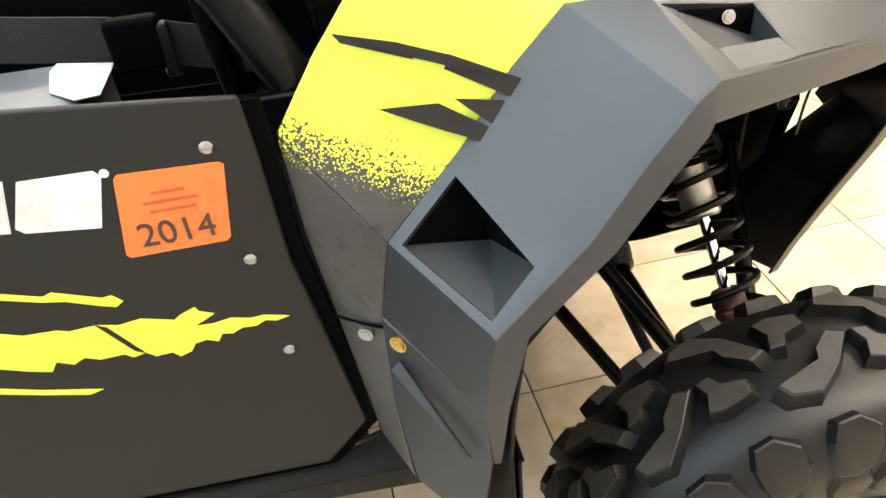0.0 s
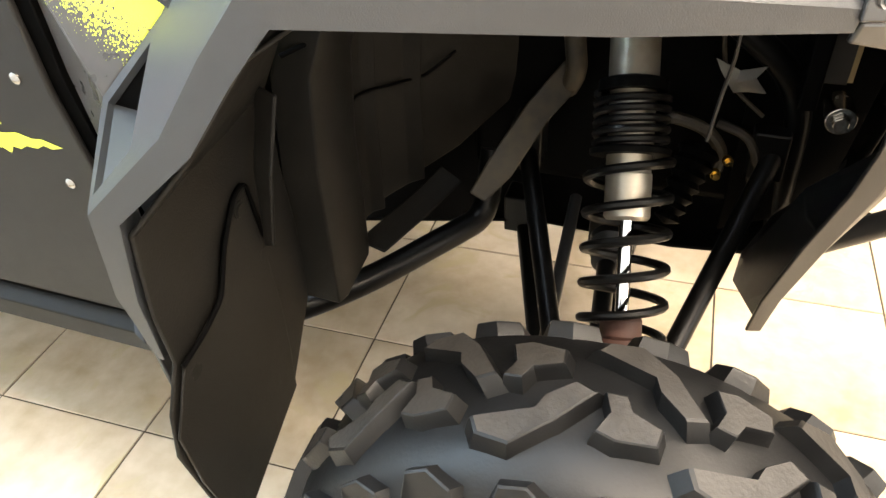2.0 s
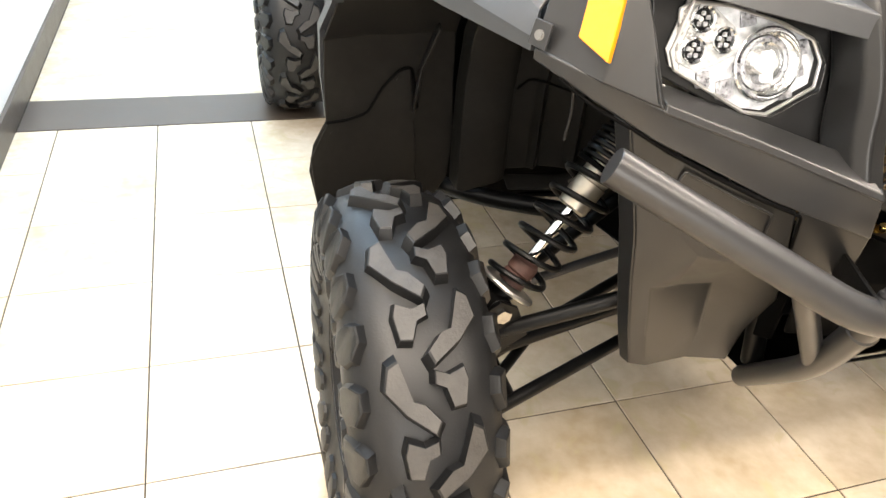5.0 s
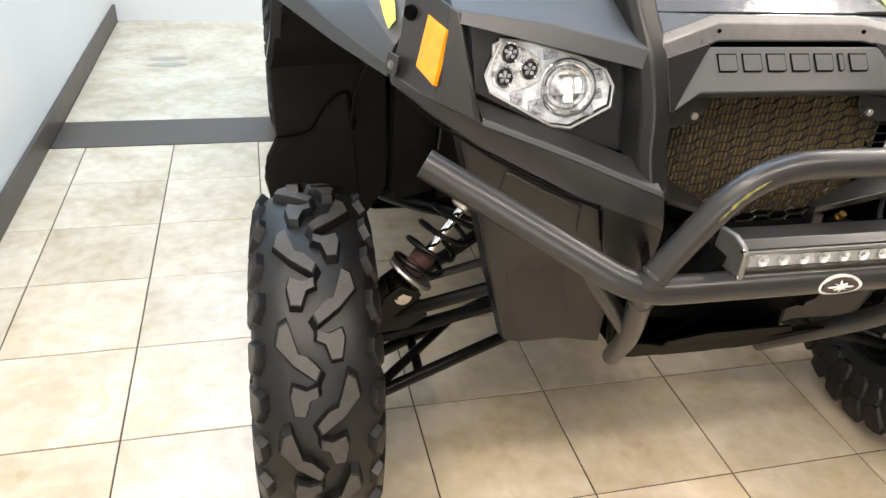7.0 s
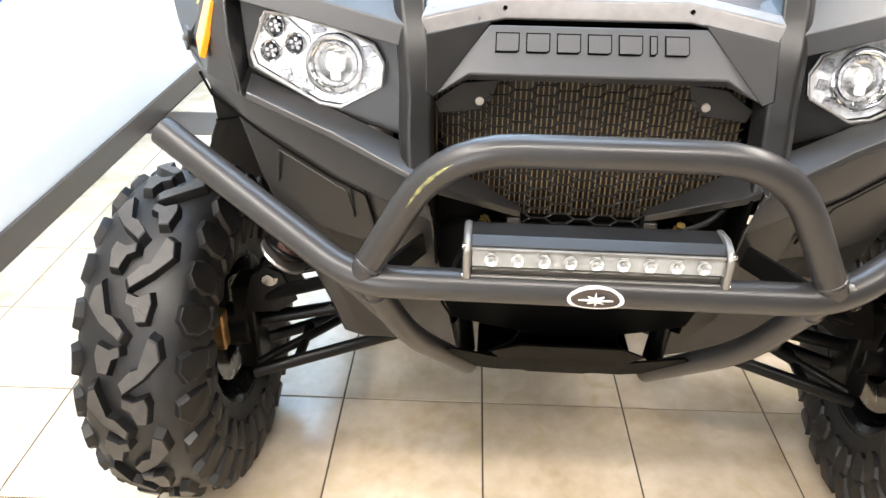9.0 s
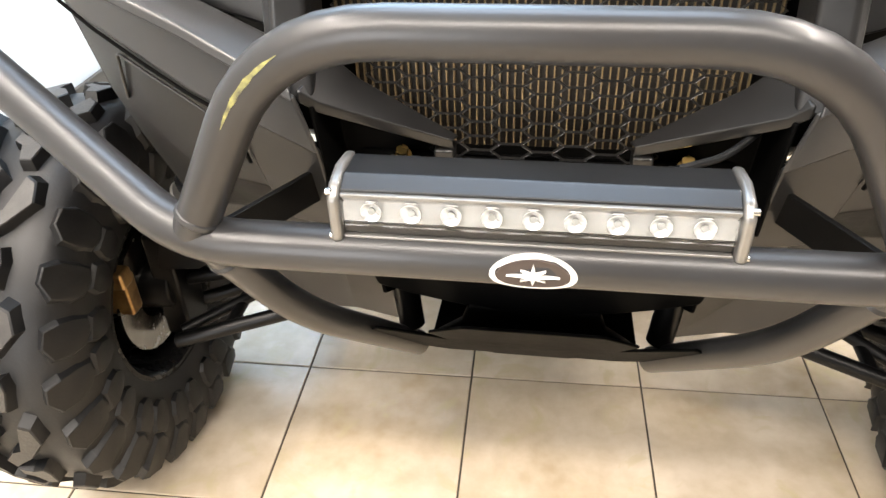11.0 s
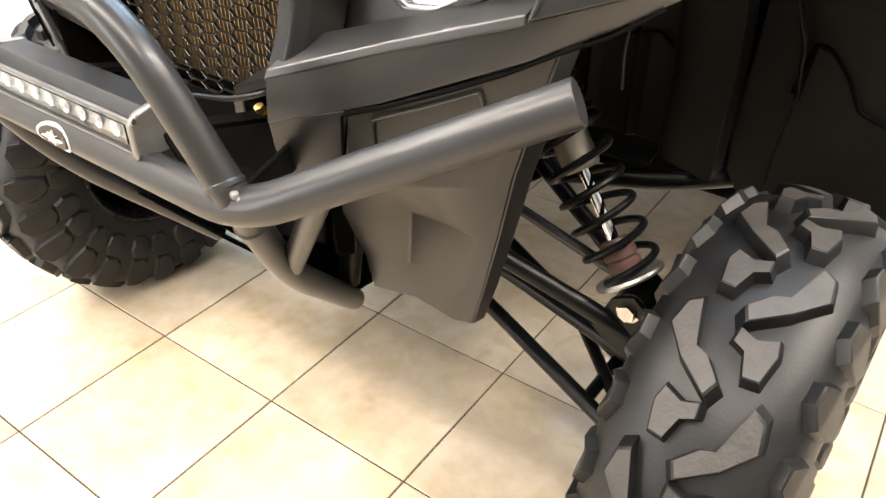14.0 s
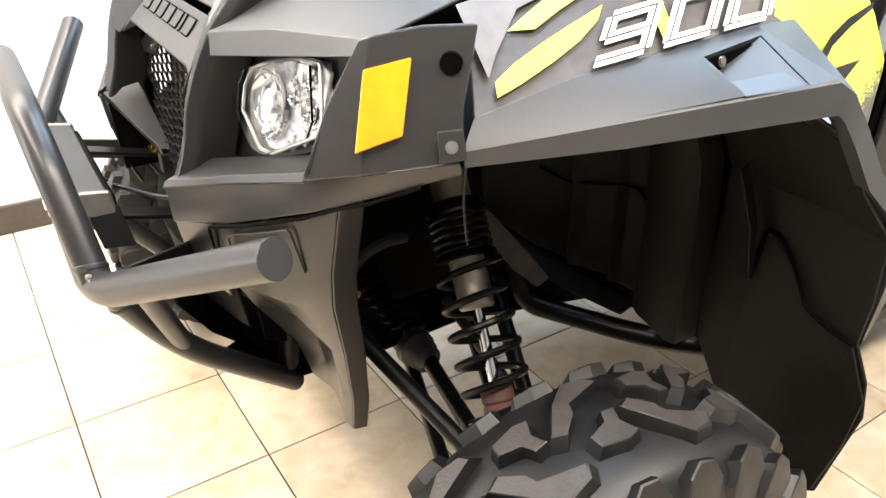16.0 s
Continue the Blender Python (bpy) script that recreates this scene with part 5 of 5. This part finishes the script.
    for y, z in ((0.418, 0.953), (0.409, 0.833), (0.397, 0.713)):
        part("rivet", lathe([(0.0, 0.0066), (0.002, 0.0062), (0.0038, 0.004), (0.0046, 0.0005)], 20), STEEL, door, "bright domed rivet").matrix_basis = pose(s * 0.622, y, z, 0, 0, 0 if s > 0 else 180)
    P("rocker_panel", strips(S([(0.600, 0.275, 0.530), (0.600, 0.40, 0.512), (0.600, 1.25, 0.530)]), S([(0.640, 0.262, 0.505), (0.632, 0.40, 0.498), (0.630, 1.25, 0.512)]), S([(0.634, 0.270, 0.462), (0.625, 0.40, 0.458), (0.622, 1.25, 0.470)]), S([(0.54, 0.30, 0.440), (0.54, 0.40, 0.438), (0.54, 1.25, 0.45)])), FLAP, "charcoal rocker panel under the door", 0.004)
    return door


def painted(name, base, base2, zline):
    """Grey plastic with a printed torn lime pattern: a field, streaks cut into it and a speckled border."""
    m = material(name, base, rough=0.32, metal=0.1, second=base2, scale=5, bump=0.12, bump_scale=900)
    nt = m.node_tree
    N, L = nt.nodes, nt.links
    bsdf = N["Principled BSDF"]
    co = next(n for n in N if n.type == "TEX_COORD")
    sep = N.new("ShaderNodeSeparateXYZ")
    L.new(co.outputs["Object"], sep.inputs[0])

    def math_node(op, a, b=0.0, c=0.0):
        n = N.new("ShaderNodeMath")
        n.operation = op
        for k, v in enumerate((a, b, c)):
            if isinstance(v, (int, float)):
                n.inputs[k].default_value = v
            else:
                L.new(v, n.inputs[k])
        return n.outputs[0]

    def noise_at(sy, sz, scale, shift=0.0):
        cmb = N.new("ShaderNodeCombineXYZ")
        L.new(math_node("MULTIPLY", sep.outputs[1], sy), cmb.inputs[0])
        L.new(math_node("MULTIPLY_ADD", sep.outputs[2], sz, shift), cmb.inputs[1])
        t = N.new("ShaderNodeTexNoise")
        t.inputs["Scale"].default_value, t.inputs["Detail"].default_value = scale, 5
        L.new(cmb.outputs[0], t.inputs["Vector"])
        return t.outputs["Fac"]

    # the field's height over its torn lower border
    slope = math_node("MULTIPLY_ADD", sep.outputs[1], zline[1], zline[0])
    height = math_node("SUBTRACT", sep.outputs[2], slope)
    torn = math_node("MULTIPLY_ADD", noise_at(1, 1, 55), 0.05, -0.025)
    height = math_node("ADD", height, torn)
    vor = N.new("ShaderNodeTexVoronoi")
    vor.inputs["Scale"].default_value = 400
    L.new(co.outputs["Object"], vor.inputs["Vector"])
    speck = math_node("MULTIPLY_ADD", vor.outputs["Distance"], -0.075, 0.022)
    field = math_node("GREATER_THAN", math_node("ADD", height, speck), 0.0)
    # the field ends in torn tongues towards the front
    tongue = math_node("MULTIPLY_ADD", noise_at(1.5, 9.0, 4.0, 1.0), 0.16, -0.08)
    rear = math_node("GREATER_THAN", math_node("ADD", sep.outputs[1], tongue), 0.075)
    mask = math_node("MULTIPLY", field, rear)
    ramp = next(n for n in N if n.type == "VALTORGB")
    mx = N.new("ShaderNodeMix")
    mx.data_type = "RGBA"
    L.new(mask, mx.inputs["Factor"])
    L.new(ramp.outputs["Color"], mx.inputs[6])
    mx.inputs[7].default_value = (0.71, 0.79, 0.08, 1)
    L.new(mx.outputs[2], bsdf.inputs["Base Color"])
    return m


GRAPHIC = painted("torn_lime_print", (0.080, 0.073, 0.070), (0.050, 0.046, 0.045), (0.765, 0.46))
DOOR = material("matte_door_vinyl", (0.0135, 0.0125, 0.0115), rough=0.5, second=(0.0105, 0.0098, 0.0090), spec=0.35, scale=4, bump=0.15, bump_scale=700)
doors = [fender(s) for s in (-1, 1)]
on_door = lambda u, v, h: (-0.6222 - h, u, v)


STREAK = [(1.2, 0.88), (0.80, 0.822), (0.647, 0.799), (0.630, 0.792), (0.600, 0.791), (0.590, 0.787), (0.565, 0.789), (0.545, 0.784), (0.524, 0.787), (0.495, 0.778), (0.488, 0.783), (0.473, 0.789), (0.470, 0.783), (0.457, 0.777),
          (0.468, 0.771), (0.478, 0.766), (0.461, 0.765), (0.443, 0.768), (0.425, 0.763), (0.412, 0.764), (0.398, 0.760), (0.388, 0.757), (0.402, 0.754), (0.412, 0.757), (0.422, 0.752), (0.436, 0.753), (0.446, 0.748), (0.456, 0.750),
          (0.462, 0.741), (0.472, 0.746), (0.484, 0.744), (0.490, 0.735), (0.502, 0.731), (0.508, 0.738), (0.524, 0.737), (0.532, 0.744), (0.545, 0.741), (0.552, 0.747), (0.575, 0.746), (0.588, 0.752), (0.600, 0.746), (0.614, 0.753), (0.622, 0.742), (0.642, 0.748), (0.664, 0.757), (0.80, 0.785), (1.2, 0.83)]
part("door_graphic", outline(STREAK, on_door, 0.0006), LIME, doors[0], "torn lime yellow stripe")
part("door_graphic", outline([(1.1, 0.93), (0.70, 0.852), (0.629, 0.843), (0.597, 0.832), (0.588, 0.835), (0.549, 0.819), (0.540, 0.820), (0.532, 0.811), (0.540, 0.806), (0.552, 0.810), (0.580, 0.822), (0.600, 0.826), (0.631, 0.836), (0.70, 0.846), (1.1, 0.92)], on_door, 0.0006), LIME, doors[0])
part("door_graphic", outline([(1.1, 0.80), (0.72, 0.744), (0.675, 0.733), (0.640, 0.721), (0.600, 0.711), (0.585, 0.707), (0.600, 0.703), (0.640, 0.714), (0.678, 0.726), (0.72, 0.735), (1.1, 0.785)], on_door, 0.0006), LIME, doors[0])
part("door_slash", outline([(0.566, 0.790), (0.556, 0.784), (0.532, 0.744), (0.541, 0.749)], on_door, 0.0010), DOOR, doors[0], "dark slash through the stripe")
for pts in ([(0.507, 0.942), (0.512, 0.948), (0.572, 0.949), (0.590, 0.906), (0.584, 0.900), (0.523, 0.893)],
            [(0.582, 0.951), (0.600, 0.953), (0.610, 0.904), (0.595, 0.902)], [(0.610, 0.953), (0.67, 0.960), (0.675, 0.912), (0.618, 0.905)], [(0.69, 0.962), (0.75, 0.968), (0.755, 0.920), (0.695, 0.914)]):
    part("door_mark", outline(pts, on_door, 0.0008), WHITE, doors[0], "plain white block marking")
part("door_mark", outline([(0.504 + 0.004 * math.cos(k * math.pi / 5), 0.944 + 0.004 * math.sin(k * math.pi / 5)) for k in range(10)], on_door, 0.0008), WHITE, doors[0])

sticker_pts = [(0.408, 0.935), (0.412, 0.938), (0.495, 0.941), (0.499, 0.937), (0.513, 0.861), (0.510, 0.857), (0.424, 0.858), (0.420, 0.862)]
sticker = part("sticker", outline(sticker_pts, on_door, 0.0009), ORANGE, doors[0], "orange inspection sticker with a printed year", bevel=0.0003)
turn = Matrix(((0, 0, -1, -0.6235), (-1, 0, 0, 0.463), (0, 1, 0, 0.877), (0, 0, 0, 1)))
writing("printed_year", "2014", 0.034, turn, INK, sticker, "dark printed number")
for z, w in ((0.920, 0.028), (0.911, 0.046), (0.902, 0.040)):
    part("print_line", outline([(0.460 - w / 2, z), (0.460 + w / 2, z), (0.460 + w / 2, z - 0.003), (0.460 - w / 2, z - 0.003)], lambda u, v, h: on_door(u, v, h + 0.0009), 0.0003), FAINT, sticker)

# graphics on the painted side panels
def panel_point(y, q, h=0.0):
    """The point of the right side panel at y, a share q of the way up from the fender to the hood, raised by h."""
    at = lambda row, k: float(np.interp(y, [p[1] for p in row], [p[k] for p in row]))
    lo, hi = Vector((at(FI[:7], 0), y, at(FI[:7], 2))), Vector((at(TOP, 0), y, at(TOP, 2)))
    d = hi - lo
    return lo.lerp(hi, q) + Vector((d.z, 0, -d.x)).normalized() * h


def share(y, z):
    lo, hi = panel_point(y, 0), panel_point(y, 1)
    return (z - lo.z) / max(hi.z - lo.z, 0.02)


SLASHES = [[(0.300, 1.024), (0.225, 1.003), (0.151, 0.974), (0.161, 0.960), (0.222, 0.989), (0.294, 1.016)], [(0.272, 0.960), (0.220, 0.957), (0.181, 0.936), (0.188, 0.924), (0.222, 0.936)], [(0.206, 0.959), (0.166, 0.957), (0.178, 0.938)],
           [(0.197, 1.048), (0.169, 1.042), (0.130, 1.030), (0.148, 1.033), (0.179, 1.038)], [(0.100, 1.060), (0.142, 1.066), (0.150, 1.052), (0.120, 1.046)]]
STREAKS = [[(-0.262, 0.985), (-0.258, 0.997), (-0.235, 1.010), (-0.200, 1.026), (-0.165, 1.038), (-0.120, 1.052), (-0.135, 1.040), (-0.165, 1.026), (-0.200, 1.012), (-0.235, 0.996)],
           [(-0.225, 1.035), (-0.190, 1.052), (-0.150, 1.068), (-0.100, 1.078), (-0.125, 1.064), (-0.165, 1.050), (-0.200, 1.036)], [(-0.080, 1.018), (-0.066, 1.020), (-0.050, 1.068), (-0.066, 1.066)],
           [(0.030, 1.070), (0.075, 1.090), (0.090, 1.075), (0.060, 1.060)]]
# silver shape that paints the highlight at the panel's front end
SHEEN = [(-0.262, 1.058), (-0.150, 1.080), (-0.130, 1.074), (-0.205, 1.052), (-0.245, 1.018), (-0.262, 1.000)]
for s in (-1, 1):
    lay_on = lambda y, z, h, s=s: (lambda p: (s * p.x, p.y, p.z))(panel_point(y, share(y, z), 0.0062 + h))
    for pts in SLASHES:
        P("panel_slash", outline(pts, lay_on, 0.0006), DOOR, "dark torn slash", 0)
    for pts in STREAKS:
        P("panel_streak", outline(pts, lay_on, 0.0008), LIME, "torn lime yellow streak", 0)
    P("panel_sheen", outline(SHEEN, lay_on, 0.0004), LIP, "silver patch painting a highlight on the panel", 0)
DIGITS = {"9": [(0.90, 0.50), (0.12, 0.50), (0.12, 0.93), (0.90, 0.93), (0.90, 0.07), (0.06, 0.07)], "0": [(0.12, 0.07), (0.12, 0.93), (0.88, 0.93), (0.88, 0.07), (0.05, 0.07)]}
for k, digit in enumerate("900"):
    def on_panel(u, v, h, y0=(-0.172, -0.087, -0.009)[k]):
        return panel_point(y0 + 0.070 * u + 0.050 * v, 0.015 + 0.40 * v, 0.0066 + h)
    P("panel_digit", stroke(DIGITS[digit], 0.23, on_panel, 0.0010), WHITE, "white slanted digit on the side panel", 0)
    P("digit_line", stroke([(u, v) for u, v in DIGITS[digit]], 0.03, lambda u, v, h, f=on_panel: f(u, v, h + 0.0010), 0.0004), DOOR, "thin dark line inside the digit", 0)
rnd0 = random.Random(3)
# -- cabin --
belt = P("seat_belt", strips([(-0.500, 0.629, 1.053), (-0.500, 0.559, 1.042), (-0.500, 0.496, 1.033), (-0.500, 0.447, 1.023), (-0.500, 0.338, 0.994)], [(-0.500, 0.629, 1.032), (-0.500, 0.559, 1.021), (-0.500, 0.496, 1.012), (-0.500, 0.447, 1.002), (-0.500, 0.338, 0.973)], [(-0.500, 0.629, 1.011), (-0.500, 0.559, 1.000), (-0.500, 0.496, 0.991), (-0.500, 0.447, 0.981), (-0.500, 0.338, 0.952)], t=0.002), WEB, "black nylon belt webbing", 0)
part("belt_buckle", box(-0.507, 0.472, 1.008, 0.018, 0.050, 0.050), BLACK, belt, "black plastic buckle", bevel=0.006)
part("belt_slide", box(-0.509, 0.447, 1.000, 0.012, 0.014, 0.052), RIM, belt, bevel=0.004)
for s in (-1, 1):
    seat = P("seat", box(s * 0.30, 1.02, 0.58, 0.42, 0.48, 0.16), SEAT, "grey vinyl bucket seat", 0.05, segs=4)
    part("backrest", box(s * 0.30, 1.33, 0.90, 0.42, 0.14, 0.56), SEAT, seat, bevel=0.05, segs=4)
# white sheet added for a pale area of unknown origin
P("white_sheet", strips([(0.30, 0.86, 0.668), (0.40, 0.88, 0.675), (0.51, 0.87, 0.670)], [(0.24, 0.80, 0.669), (0.38, 0.81, 0.684), (0.50, 0.82, 0.672)], [(0.26, 0.755, 0.664), (0.39, 0.75, 0.670), (0.50, 0.76, 0.664)], t=0.004), WHITE, "crumpled white sheet laid on the seat", 0.002)
P("dashboard", strips([(-0.55, 0.30, 1.13), (0.55, 0.30, 1.13)], [(-0.55, 0.42, 1.12), (0.55, 0.42, 1.12)], [(-0.55, 0.40, 0.92), (0.55, 0.40, 0.92)], t=0.02), BLACK, "black dashboard", 0.01)
P("firewall", box(0, 0.30, 0.78, 1.10, 0.02, 0.66), BLACK, "black firewall panel", 0.004)
for s in (-1, 1):
    P("cage_tube", tube(side([(0.57, 0.34, 0.98), (0.55, 0.62, 1.55), (0.52, 1.35, 1.62), (0.52, 1.45, 0.95)], s), 0.022, 0.12), FRAME, "black roll cage tube", 0)
P("cage_tube", tube([(-0.54, 0.66, 1.56), (0.54, 0.66, 1.56)], 0.022), FRAME, "black roll cage cross tube", 0)
P("cage_tube", tube([(-0.52, 1.34, 1.615), (0.52, 1.34, 1.615)], 0.022), FRAME, "black roll cage cross tube", 0)

# ---- small marks of the room ----
writing_bars = tagged(part("wall_lettering", join(*[box(WX + 0.001, 0.86 + k * 0.055, 0.760 - 0.018 * (k % 2) - k * 0.004, 0.002, 0.036, 0.012) for k in range(7)]), BLUE), "faint blue illegible marks on the white wall", "wall sign")
for x, y, w, d in ((-1.16, 2.90, 0.15, 0.05), (-1.06, 2.93, 0.07, 0.04), (-1.12, 2.79, 0.20, 0.045)):
    ring = [(x + w / 2 * math.cos(k * math.pi / 8) * rnd0.uniform(0.8, 1.1), y + d * math.sin(k * math.pi / 8) * rnd0.uniform(0.7, 1.1)) for k in range(16)]
    part("floor_patch", outline(ring, lambda u, v, h: (u, v, 0.0006 + h), 0.0004), PATCH, floor, "dull grey-brown patch on the tiles", smooth=False)

# ---- floor tiles ----
def tile_mesh(w, d):
    bm = bmesh.new()
    g, c, h = 0.0018, 0.0012, 0.006
    rows = []
    for inset, z in ((g, -h), (g, -c), (g + c, 0.0)):
        x, y = w / 2 - inset, d / 2 - inset
        rows.append([bm.verts.new(p) for p in ((-x, -y, z), (x, -y, z), (x, y, z), (-x, y, z))])
    for r0, r1 in zip(rows, rows[1:]):
        for k in range(4):
            bm.faces.new((r0[k], r0[(k + 1) % 4], r1[(k + 1) % 4], r1[k]))
    bm.faces.new(rows[-1])
    me = bpy.data.meshes.new("tile")
    bm.to_mesh(me)
    bm.free()
    me.materials.append(TILE)
    return me


TILE_MESH, WIDE_MESH = tile_mesh(TS, TS), tile_mesh(3 * TS, 0.604)
rnd = random.Random(5)


def lay(i0, i1, j0, j1, y0):
    for i in range(i0, i1):
        for j in range(j0, j1):
            ob = new("tile", TILE_MESH)
            ob.parent = floor
            ob.matrix_basis = pose((i + 0.5) * TS, y0 + (j + 0.5) * TS, rnd.uniform(-0.0003, 0.0003), rnd.uniform(-0.05, 0.05), rnd.uniform(-0.05, 0.05), 90 * rnd.randrange(4))


lay(-5, 11, -11, 5, 0.0)
for i in range(5):
    for j in range(3):
        ob = new("tile", WIDE_MESH)
        ob.parent = floor
        ob.matrix_basis = pose(WX + 0.016 + (i + 0.5) * 3 * TS, 1.986 + (j + 0.5) * 0.604, rnd.uniform(-0.0003, 0.0003))
